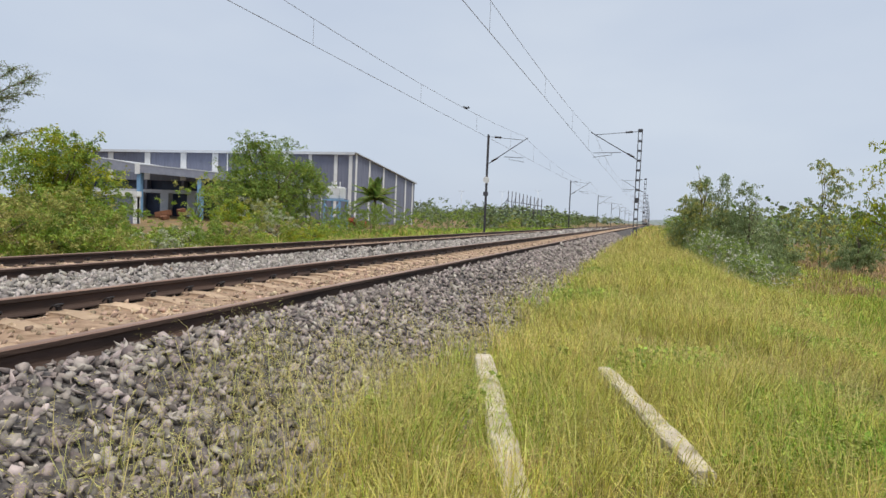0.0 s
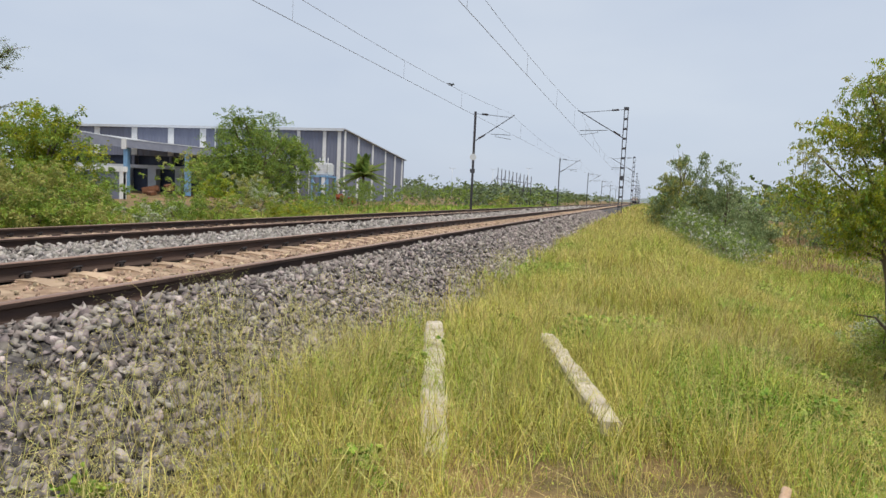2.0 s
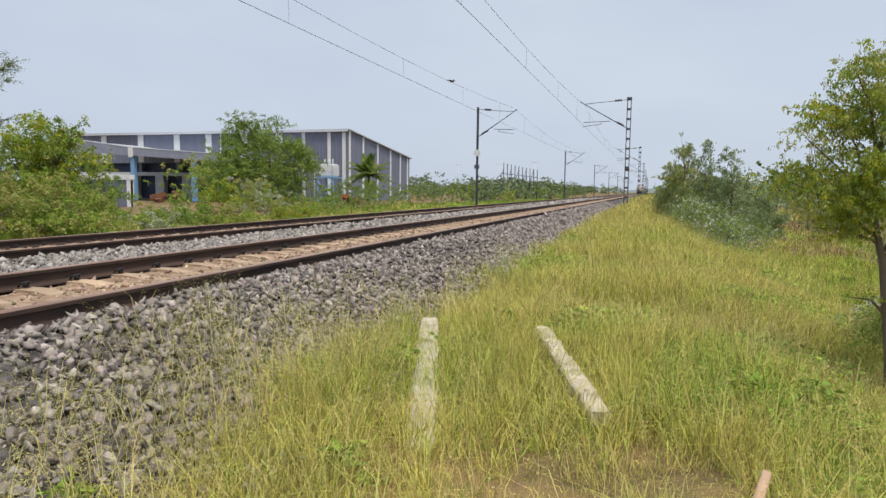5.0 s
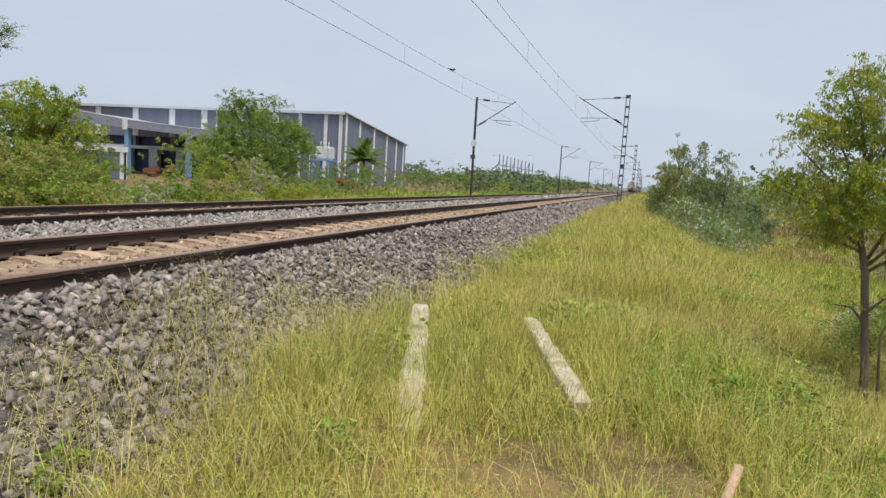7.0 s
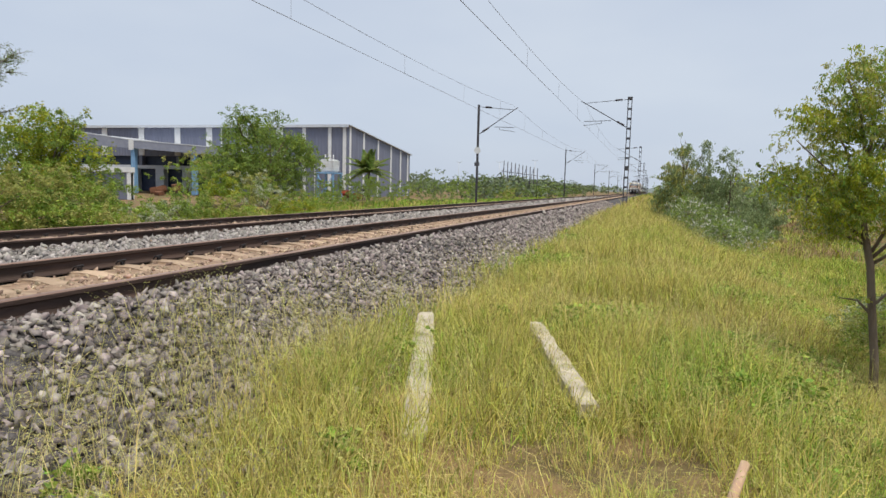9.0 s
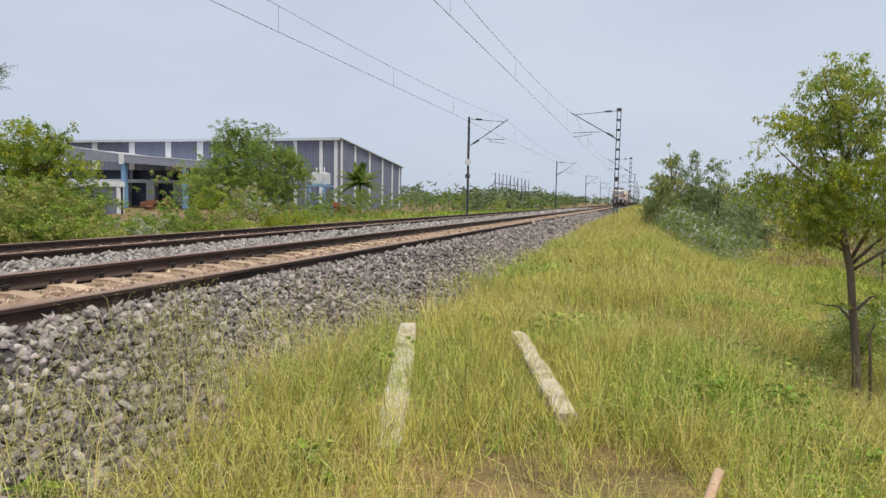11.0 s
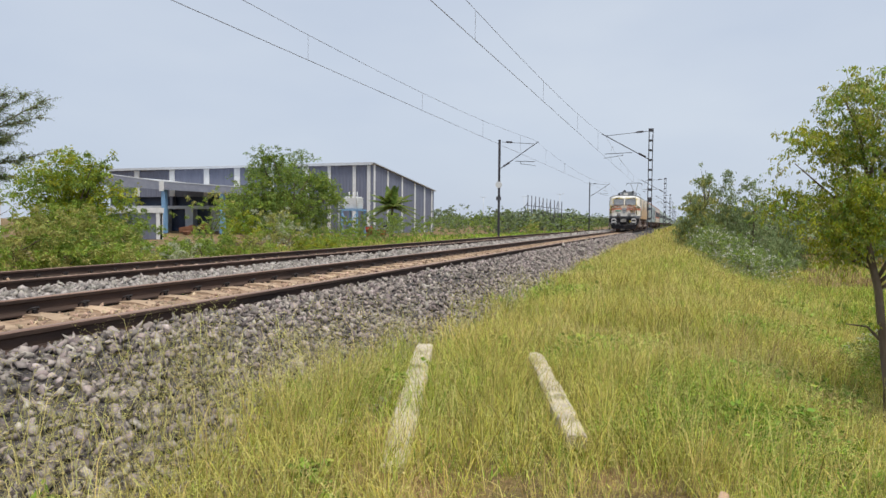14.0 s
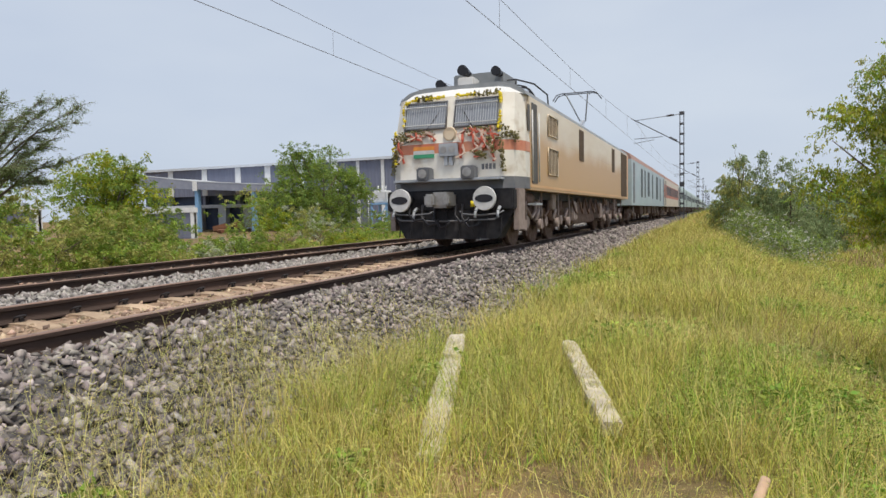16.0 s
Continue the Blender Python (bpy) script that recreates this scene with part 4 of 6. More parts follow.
# white-flowering shrubs
for k, (x, y, rx, top) in enumerate(((1.2, 25.5, 0.8, 1.5), (1.7, 23.8, 0.8, 1.55), (1.95, 22.2, 0.65, 1.15), (2.7, 23.2, 0.7, 1.2), (1.0, 27.6, 0.7, 1.5), (2.3, 25.0, 0.6, 1.1), (0.9, 30.5, 0.6, 1.3))):
    plant("flowering_shrub", x, y, [(0, 0, top * .5, rx, rx, top * .48)], 4200, 0.06, ["flower", "leaf_fresh", "leaf_green", "leaf_haze", "leaf_dark", "leaf_haze", "leaf_fresh"], "shrub with pale fluffy flower heads among green leaves", "shrub", "pale shrubs along the verge", 0.02, None, 7, 0.05, seed=360 + k, limbs=8)

def near_tree():
    """The small roadside tree: bare trunk, spreading limbs, a loose tall crown."""
    global rng
    rng = np.random.default_rng(77)
    x, y = 1.64, 6.8
    z = float(ground_z(x + 0.12, y)) - 0.02
    t = thing("young_tree", x, y, z, "young tree with a thin bare trunk and yellow-green leaves", "tree")
    t.matrix_basis = pose(x, y, z) @ Matrix.Diagonal((1.2, 1.2, 1.2, 1))
    bm = bmesh.new()
    chain(bm, [(0.10, 0, 0), (0.085, 0, 0.35), (0.04, 0.01, 0.75), (0.0, 0, 1.1), (-0.06, 0, 1.35), (-0.1, 0, 1.7), (-0.06, 0, 2.1), (-0.08, 0, 2.55)], [0.04, 0.031, 0.029, 0.028, 0.025, 0.02, 0.013, 0.004], 9)
    part("trunk", bm, M["bark"], t)
    bm = bmesh.new()
    tips = [((-0.04, 0, 1.28), (-0.72, 0.1, 1.75)), ((-0.06, 0, 1.4), (-0.6, -0.1, 2.05)), ((-0.08, 0, 1.55), (-0.42, 0.1, 2.35)), ((-0.1, 0, 1.75), (0.3, 0, 2.6)), ((0.0, 0, 1.15), (0.75, 0.1, 1.9)), ((0.0, 0, 1.2), (0.55, 0.2, 2.25)),
            ((-0.03, 0, 1.25), (-0.5, 0.2, 1.35)), ((0, 0, 1.1), (0.5, -0.1, 1.45)), ((-0.09, 0, 1.9), (-0.3, -0.1, 2.55)), ((0.035, 0, 0.78), (0.22, 0.03, 0.92)), ((0.045, 0, 0.7), (-0.22, 0.02, 0.83)), ((0.3, 0.1, 1.6), (0.95, 0.0, 2.3))]
    for a, b in tips:
        a, b = Vector(a), Vector(b)
        m = a.lerp(b, .5) + Vector((0.03, 0.02, 0.05))
        chain(bm, [a, a.lerp(m, .5), m, m.lerp(b, .5), b], [0.014, 0.012, 0.009, 0.006, 0.003], 6)
    chain(bm, [(0.19, -0.03, 0.0), (0.17, -0.02, 0.4), (0.16, 0, 0.62), (0.2, 0.02, 0.7), (0.3, 0.03, 0.74)], [0.012, 0.011, 0.009, 0.006, 0.003], 6)
    part("branch", bm, M["bark"], t)
    tall = [(-0.1, 0, 2.5, 0.24, 0.26, 0.2), (-0.08, 0.05, 2.26, 0.34, 0.32, 0.24), (0.02, 0.05, 2.0, 0.34, 0.34, 0.26), (0.6, 0.1, 2.28, 0.28, 0.3, 0.28), (0.85, 0.1, 2.0, 0.32, 0.36, 0.36)]
    low = [(-0.46, 0, 2.1, 0.2, 0.26, 0.24), (-0.5, 0.05, 1.74, 0.27, 0.28, 0.18), (-0.28, -0.12, 1.6, 0.3, 0.26, 0.18), (-0.02, -0.2, 1.86, 0.3, 0.2, 0.16), (-0.1, 0, 1.46, 0.4, 0.34, 0.14), (0.5, 0.1, 1.72, 0.42, 0.4, 0.34), (0.4, 0, 1.42, 0.3, 0.28, 0.14), (0.95, 0.1, 1.7, 0.3, 0.3, 0.4)]
    twigs = [(0.22, 0.03, 0.86, 0.12, 0.1, 0.08), (-0.15, 0, 0.86, 0.08, 0.08, 0.06)]
    vs, fs, ids, base = [], [], [], 0
    for blobs, n, cuts in ((tall, 28000, (0.16, 0.42, 0.74)), (low, 33000, (0.08, 0.62, 0.84)), (twigs, 600, (0.3, 0.5, 1.0))):
        p = clump_points(blobs, n, 22, 0.04, 0.2)
        v, f = leaf_quads(p, 0.031, 0.75, 0.35)
        q = np.repeat(rng.random(len(p) // 20 + 1), 20)[:len(p)]
        vs.append(v); fs.append(f + base); ids.append(np.searchsorted(cuts, q)); base += len(v)
    raw_mesh("crown", np.concatenate(vs), np.concatenate(fs), [M["leaf_green"], M["leaf_yellow"], M["leaf_fresh"], M["leaf_olive"]], t, np.concatenate(ids))
near_tree()

# far woods: one body of countless leaves each side
def far_woods(name, spots, label, mats):
    global rng
    rng = np.random.default_rng(len(spots))
    vs, fs, base = [], [], 0
    for x, y, r, h in spots:
        n = 150
        p = clump_points([(x, y, h * .5, r, r, h * .5)], n, 6, r * 0.14, 0.6)
        v, f = leaf_quads(p, 0.16 * r ** .5 * (y / 100) ** .55 + 0.25, 0.2, 0.6)
        vs.append(v); fs.append(f + base); base += len(v)
    ob = raw_mesh(name, np.concatenate(vs), np.concatenate(fs), [M[m] for m in mats], None, rng.integers(0, len(mats), sum(len(f) for f in fs)))
    return tagged(ob, label, "woods", kind="stuff")
r = random.Random(8)
far_woods("far_woods", [(-r.uniform(22, 30) - 0.5 * max(0, y - 160) * r.random(), y, r.uniform(2, 4) * (1 + y / 300), r.uniform(1.5, 2.9) * (1 + y / 400)) for y in [90 + 2.2 * k * (1 + k / 120) for k in range(150)]],
          "hazy line of far green trees beyond the bushes", ["far_green", "leaf_dark"])
far_woods("far_woods", [(-r.uniform(40, 120), r.uniform(120, 420), r.uniform(3, 6), r.uniform(3, 5)) for _ in range(110)], "hazy far scrub on the plain", ["far_green", "leaf_dark"])
far_woods("far_woods", [(r.uniform(3.5, 12) + 0.22 * max(0, y - 40) * r.random() + (y > 120) * 1.5, y, r.uniform(1.6, 3) * (1 + y / 200), r.uniform(2.0, 3.4) * (1 + y / 400)) for y in [52 + 2.5 * k * (1 + k / 60) for k in range(80)]],
          "hazy trees along the far verge", ["far_green", "leaf_dark", "leaf_green"])
far_woods("far_woods", [(r.uniform(14, 70), r.uniform(55, 150), r.uniform(2, 4), r.uniform(2.5, 4.5)) for _ in range(70)], "scrub woodland away from the railway", ["leaf_haze", "far_green", "leaf_dark"])

# ---- fallen posts and stick ----
def fence_post(name, a, b, w, label, seed):
    """A square concrete post lying in the grass, chipped along its edges."""
    a, b = Vector(a), Vector(b)
    bm = bmesh.new()
    n = 14
    L = (b - a).length
    rr = random.Random(seed)
    rings = []
    for k in range(n + 1):
        s = L * k / n
        ww = w * (0.5 + rr.uniform(-.04, .04)) * (0.82 if k in (0, n) else 1)
        prof = [(-ww, -ww * .7), (ww, -ww * .7), (ww * 1.02, ww * .5), (ww * .8, ww * .75), (-ww * .8, ww * .75), (-ww * 1.02, ww * .5)]
        rings.append([bm.verts.new((px + rr.uniform(-.006, .006), s, pz + rr.uniform(-.008, .008))) for px, pz in prof])
    for p, q in zip(rings, rings[1:]):
        for k in range(6): bm.faces.new((p[k], p[(k + 1) % 6], q[(k + 1) % 6], q[k]))
    bm.faces.new(rings[0]); bm.faces.new(rings[-1][::-1])
    bmesh.ops.recalc_face_normals(bm, faces=bm.faces[:])
    ob = part(name, bm, M["concrete"])
    ob.matrix_basis = Matrix.Translation(a) @ (b - a).to_track_quat("Y", "Z").to_matrix().to_4x4()
    return tagged(ob, label, "fence post", "fallen concrete posts")
fence_post("fence_post", (-1.62, 3.42, 0.07), (-2.56, 6.32, 0.22), 0.185, "fallen pale concrete post lying half hidden in grass", 1)
fence_post("fence_post", (-0.66, 4.24, 0.12), (-1.40, 6.42, 0.21), 0.15, "fallen grey concrete post with a broken end in grass", 2)
bm = bmesh.new(); chain(bm, [(0.02, 2.9, 0.03), (0.09, 3.05, 0.16), (0.17, 3.24, 0.30)], [0.026, 0.027, 0.023], 7)
tagged(part("wood_stake", bm, M["wood"]), "short pale split wooden stake slanting out of grass", "stake")

# ---- grass ----
def blades(x, y, h, w, lean, seed, out=None):
    g = np.random.default_rng(seed)
    n = len(x)
    z = top_z(x, y) - 0.01
    a = g.uniform(0, 2 * math.pi, n) if out is None else out
    d = np.stack([np.cos(a), np.sin(a), np.zeros(n)], 1)
    b2 = g.uniform(0, 2 * math.pi, n)
    s = np.stack([np.cos(b2), np.sin(b2), np.zeros(n)], 1) * (w * 0.5)[:, None]
    base = np.stack([x, y, z], 1)
    up = np.array([0, 0, 1.0])
    mid = base + d * (lean * h * 0.3)[:, None] + up * (h * 0.6)[:, None]
    tip = base + d * (lean * h)[:, None] + up * (h * (1 - 0.35 * lean))[:, None]
    v = np.stack([base - s, base + s, mid - s * .8, mid + s * .8, tip], 1).reshape(-1, 3)
    o = (np.arange(n) * 5)[:, None]
    f = np.concatenate([o + np.array([[0, 1, 3]]), o + np.array([[0, 3, 2]]), o + np.array([[2, 3, 4]])], 1).reshape(-1, 3)
    return v, f, tip

def patchy(x, y, s, seed):
    g = np.random.default_rng(seed)
    k = g.normal(size=(6, 2)) * s; ph = g.uniform(0, 6.28, 6)
    return sum(np.sin(x * k[i, 0] + y * k[i, 1] + ph[i]) for i in range(6)) / 6

def scatter(x0, x1, y0, y1, per_m2, seed):
    g = np.random.default_rng(seed)
    n = int((x1 - x0) * (y1 - y0) * per_m2)
    return g.uniform(x0, x1, n), g.uniform(y0, y1, n), g

def lawn(name, zones, mat, label, keep, seed):
    vs, fs, base = [], [], 0
    for k, (x0, x1, y0, y1, per, hmin, hmax, w, lean) in enumerate(zones):
        tuft = max(1, int(26 / (1 + max(y0, 0) / 8)))
        cx, cy, g = scatter(x0, x1, y0, y1, per / tuft, seed + k)
        rt = (0.035 + 0.012 * max(y0, 0) ** 0.5) * (1 if tuft > 1 else 0)
        x, y = np.repeat(cx, tuft), np.repeat(cy, tuft)
        th = np.repeat(g.uniform(0.7, 1.3, len(cx)), tuft)
        dx, dy = g.normal(size=len(x)) * rt, g.normal(size=len(x)) * rt
        x, y = x + dx, y + dy
        out = np.arctan2(dy, dx) + g.normal(size=len(x)) * 0.5
        m = keep(x, y, g) & ~((x > -13.0) & (x < -2.9) & (bed_z(x) > 0.28))
        x, y, th, out = x[m], y[m], th[m], out[m]
        n = len(x)
        tall = th * (0.72 + 0.6 * (patchy(x, y, 1.1, 5) + 0.45)) * (1 - .72 * bare(x, y)) * (1 - .62 * np.exp(-(((x - 1.4) / .9) ** 2 + ((y - 5.5) / 1.5) ** 2))) * pressed(x, y)
        v, f, _ = blades(x, y, g.uniform(hmin, hmax, n) * tall, w * g.uniform(.6, 1.4, n), g.uniform(0.1, lean, n), seed + k, out)
        vs.append(v); fs.append(f + base); base += len(v)
    ob = raw_mesh(name, np.concatenate(vs), np.concatenate(fs), [mat])
    return tagged(ob, label, "grass", kind="stuff")
def pressed(x, y):
    """Grass lies flat round the fallen posts and the stake."""
    out = np.ones_like(x)
    for ax, ay, bx_, by, w, low in ((-1.75, 3.75, -2.5, 6.2, .2, .28), (-.66, 4.1, -1.37, 6.3, .2, .32), (-.02, 2.2, .1, 3.1, .16, .6)):
        f = np.clip(((x - ax) * (bx_ - ax) + (y - ay) * (by - ay)) / ((bx_ - ax) ** 2 + (by - ay) ** 2), 0, 1)
        d = np.hypot(x - ax - f * (bx_ - ax), y - ay - f * (by - ay))
        out = out * (1 - low * np.exp(-(d / w) ** 2))
    return out
def bare(x, y):
    """Bare trodden earth: two worn spots with a ragged rim."""
    worn = np.exp(-(((x + 0.75) / 0.62) ** 2 + ((y - 3.15) / 0.5) ** 2)) + np.exp(-(((x + 0.1) / 0.4) ** 2 + ((y - 3.5) / 0.25) ** 2))
    return np.clip(worn * (1 + 0.9 * patchy(x, y, 5.0, 33)), 0, 1)
def lushness(x, y):
    return 0.9 * patchy(x, y, 1.3, 9) + 0.5 * patchy(x, y, 0.45, 14) + 0.9 * np.exp(-(((x - 0.45) / 0.7) ** 2 + ((y - 4.9) / 0.7) ** 2)) + 0.8 * np.exp(-(((x - 0.85) / 0.6) ** 2 + ((y - 3.5) / 0.6) ** 2)) + 0.5 * np.clip((x - 1.0) / 3, 0, 1) - 0.5 * np.exp(-((x + 0.6) / 1.3) ** 2) * np.clip((y - 7) / 8, 0, 1)
edge = lambda x, y: np.clip((x + 3.12 - 0.42 * np.clip((3.6 - y) / 1.4, 0, 1) + 0.3 * patchy(x, y, 2.0, 3)) / 0.8, 0.0, 1)
NEAR = [(-3.2, 3.2, 1.6, 6.5, 1650, .10, .44, .0046, 1.6), (-3.2, 5, 6.5, 13, 800, .14, .38, .007, 1.4), (-3.2, 6.5, 13, 26, 480, .16, .40, .0095, 1.4), (-3.2, 9, 26, 60, 110, .2, .44, .019, 1.2), (-3.0, 16, 60, 200, 5.5, .3, .6, .12, .7), (-3.2, 8, -8, 1.6, 190, .10, .40, .012, 1.3), (3.2, 9, 1.6, 6.5, 190, .12, .40, .012, 1.3)]
lawn("grass", NEAR, M["grass"], "tall yellow-green wild grass on the verge", lambda x, y, g: (g.random(len(x)) < edge(x, y) * (1 - .93 * bare(x, y)) * np.where(lushness(x, y) > .25, .35, 1)), 50)
lawn("green_grass", [(a, b, c, d, e * .46, f * .8, h * .8, w * 1.2, l) for a, b, c, d, e, f, h, w, l in NEAR[:4] + NEAR[5:]] + [(-24, -13.4, 5, 40, 45, .15, .4, .03, .8), (-24, -13.4, 40, 120, 12, .2, .5, .07, .8)], M["grass_lush"], "fresh green grass growing in patches",
     lambda x, y, g: g.random(len(x)) < np.where(x < -13, 1, edge(x, y) * np.where(lushness(x, y) > .2, 1.0, .2) * (1 - .9 * bare(x, y))), 70)
lawn("dry_grass", [(-3.2, 3.2, 1.6, 6.5, 520, .16, .62, .0036, 1.5), (-3.2, 6, 6.5, 13, 260, .2, .52, .005, 1.4), (-3.0, 5, 13, 40, 120, .25, .5, .009, 1.3), (-2.6, 3.5, 40, 110, 14, .3, .6, .05, .6), (-24, -13.4, 5, 60, 12, .2, .5, .03, .8)], M["grass_dry"], "dry straw-coloured grass stems",
     lambda x, y, g: g.random(len(x)) < np.where(x < -13, 1, edge(x, y) * (1 - .35 * bare(x, y)) * (1.1 - .8 * (lushness(x, y) > .3))), 90)

def seed_stalks(name, zones, seed, label):
    """Thin stems with drooping feathery seed heads."""
    vs, fs, base = [], [], 0
    for k, (x0, x1, y0, y1, per, hmin, hmax) in enumerate(zones):
        x, y, g = scatter(x0, x1, y0, y1, per, seed + k)
        m = (patchy(x, y, 3.0, 21) > -0.15) & (pressed(x, y) > .8) & (bed_z(x) < 0.545) & (g.random(len(x)) > .95 * bare(x, y))
        x, y = x[m], y[m]
        n = len(x)
        v, f, tip = blades(x, y, g.uniform(hmin, hmax, n), np.full(n, .0036), g.uniform(.2, 1.1, n), seed + k)
        vs.append(v); fs.append(f + base); base += len(v)
        root = np.stack([x, y, top_z(x, y)], 1)
        tufts, big = (15, 0.8) if y1 < 15 else (7, 1.35)
        for j in range(tufts):
            p = tip + (root - tip) * (0.36 / tufts * j) + g.normal(size=(n, 3)) * (.005 + .02 / tufts * j) * big
            lv, lf = leaf_quads(p, 0.026 * big, -0.35, 0.17)
            lf = np.concatenate([lf[:, [0, 1, 2]], lf[:, [0, 2, 3]]])
            vs.append(lv); fs.append(lf + base); base += len(lv)
    ob = raw_mesh(name, np.concatenate(vs), np.concatenate(fs), [M["seed_head"]])
    return tagged(ob, label, "grass", kind="stuff")
seed_stalks("seeding_grass", [(-3.5, -2.4, 1.6, 5.5, 310, .22, .6), (-4.0, -3.4, 2.4, 5.5, 130, .2, .5), (-2.6, 2.5, 1.6, 6, 110, .35, .68), (-3.3, 3, 6, 14, 85, .32, .62), (-4.05, -2.9, 3.5, 9, 60, .18, .38), (-2.6, 2.6, 14.01, 32, 42, .4, .66), (-3.9, -3.4, 2.6, 6, 16, .42, .68)], 130, "thin grass stalks with pale seed heads")

lawn("brown_grass", [(2.8, 7.5, 25, 36, 60, .2, .6, .02, 1.2), (3.5, 14, 36, 60, 14, .3, .7, .05, 1.0), (-.4, 1.6, 6.2, 11, 40, .2, .5, .006, 1.4)], M["grass_brown"], "brown dry weeds in the dip beyond the verge", lambda x, y, g: patchy(x, y, .8, 61) > -.1, 150)
lawn("grass_litter", [(-1.7, 0.6, 2.2, 4.2, 2600, .02, .09, .006, 1.6)], M["grass_brown"], "short dry brown grass litter on a bare patch", lambda x, y, g: g.random(len(x)) < bare(x, y), 110)
lawn("grass_litter", [(-1.7, 0.6, 2.2, 4.2, 900, .03, .10, .006, 1.4)], M["grass"], "short green grass on a bare patch", lambda x, y, g: g.random(len(x)) < bare(x, y), 115)

# broad-leaved weeds
for k, (x, y, s) in enumerate(((-2.35, 4.9, .16), (-2.2, 5.6, .15), (-2.9, 4.4, .14), (0.35, 4.9, .2), (0.75, 5.3, .2), (-2.85, 2.15, .13), (-1.87, 2.95, .13), (-2.0, 5.9, .14), (-1.9, 6.8, .18), (1.0, 4.4, .16), (-.3, 4.6, .15))):
    plant("weed", x, y, [(0, 0, s * .7, s, s, s * .7)], 260, 0.06, ["leaf_fresh", "grass_lush"], "low leafy green weed among the grass", "weed", "broad-leaved weeds", 0.006, None, 5, 0.03, seed=500 + k, aspect=.6, limbs=8)

# creeping leafy herbs in the damp patches of the verge
def herbs(name, zones, seed, label):
    global rng
    rng = np.random.default_rng(seed)
    vs, fs, base = [], [], 0
    for k, (x0, x1, y0, y1, per, leaf, h) in enumerate(zones):
        x, y, g = scatter(x0, x1, y0, y1, per, seed + k)
        m = (lushness(x, y) > 0.32) & (x > -2.7) & (g.random(len(x)) > 1.2 * bare(x, y))
        x, y = np.repeat(x[m], 9), np.repeat(y[m], 9)
        x, y = x + g.normal(size=len(x)) * leaf * 1.3, y + g.normal(size=len(x)) * leaf * 1.3
        z = top_z(x, y) + g.uniform(0.02, 1.0, len(x)) * h
        v, f = leaf_quads(np.stack([x, y, z], 1), leaf, -0.1, 0.6)
        vs.append(v); fs.append(f + base); base += len(v)
    f = np.concatenate(fs)
    ob = raw_mesh(name, np.concatenate(vs), f, [M["grass_lush"], M["leaf_fresh"]], None, np.repeat(rng.integers(0, 2, len(f) // 9 + 1), 9)[:len(f)])
    return tagged(ob, label, "weed", kind="stuff")
herbs("creeping_weeds", [(-2.7, 3.2, 1.6, 6.5, 150, 0.03, .2), (-2.7, 5, 6.5, 13, 60, 0.06, .24), (-2.7, 2.6, 13, 26, 18, 0.09, .26)], 170, "leafy green creeping weeds in patches")

# ---- the train ----
M["cream"] = material("cream_engine_paint", (0.72, 0.675, 0.60), 0.45, (0.80, 0.765, 0.70), 2.5, bump=0.05, patch=((0.48, 0.38, 0.27), 2.2, 0.55, 0.75))
M["orange_band"] = material("faded_red_orange_band", (0.56, 0.20, 0.12), 0.5, (0.64, 0.30, 0.20), 3)
M["tan"] = material("road_dusted_cream_paint", (0.64, 0.37, 0.165), 0.42, (0.72, 0.47, 0.25), 1.2, stretch=(1, 0.4, 1.5))
M["cream_side"] = material("dusty_cream_paint", (0.70, 0.56, 0.40), 0.42, (0.76, 0.66, 0.52), 1.3, stretch=(1, 0.4, 1.5))
M["grey_skirt"] = material("grey_lining_paint", (0.13, 0.135, 0.15), 0.55, (0.19, 0.19, 0.20), 3)
M["black"] = material("oily_black_underframe", (0.012, 0.012, 0.015), 0.7, (0.032, 0.03, 0.033), 6, bump=0.3)
M["under"] = material("brake_dust_brown_running_gear", (0.10, 0.064, 0.05), 0.8, (0.21, 0.135, 0.105), 7, bump=0.4)
M["axlebox"] = material("dusty_axlebox", (0.26, 0.20, 0.18), 0.7, (0.34, 0.27, 0.24), 7)
M["glass"] = material("grey_cab_glass", (0.27, 0.29, 0.33), 0.2, spec=0.6)
M["mesh_grey"] = material("grey_window_bars", (0.34, 0.36, 0.40), 0.5, (0.42, 0.44, 0.48), 5)
M["mesh_brown"] = material("dusty_intake_mesh", (0.085, 0.06, 0.042), 0.85, (0.14, 0.10, 0.07), 20, spec=0.15)
M["roof_grey"] = material("grey_roof_paint", (0.20, 0.215, 0.23), 0.6, (0.28, 0.295, 0.31), 3)
M["roof_white"] = material("dusty_white_roof", (0.62, 0.61, 0.60), 0.6, (0.70, 0.69, 0.68), 3)
M["horn"] = material("black_horn", (0.02, 0.02, 0.025), 0.4)
M["marigold"] = material("yellow_marigolds", (0.62, 0.47, 0.02), 0.8, (0.72, 0.60, 0.06), 30, rand=0.3, island=True)
M["cloth_red"] = material("red_cloth", (0.46, 0.085, 0.055), 0.85, (0.62, 0.19, 0.13), 14)
M["cloth_pale"] = material("pale_cloth", (0.60, 0.42, 0.34), 0.85, (0.68, 0.54, 0.46), 14)
M["garland_green"] = material("wilted_garland_leaves", (0.12, 0.11, 0.04), 0.85, (0.20, 0.17, 0.07), 20, rand=0.4, island=True)
M["saffron"] = material("saffron_band", (0.66, 0.27, 0.06), 0.6)
M["flag_green"] = material("green_band", (0.05, 0.27, 0.15), 0.6)
M["buffer_white"] = material("worn_white_buffer", (0.50, 0.50, 0.50), 0.5, (0.62, 0.62, 0.62), 8)
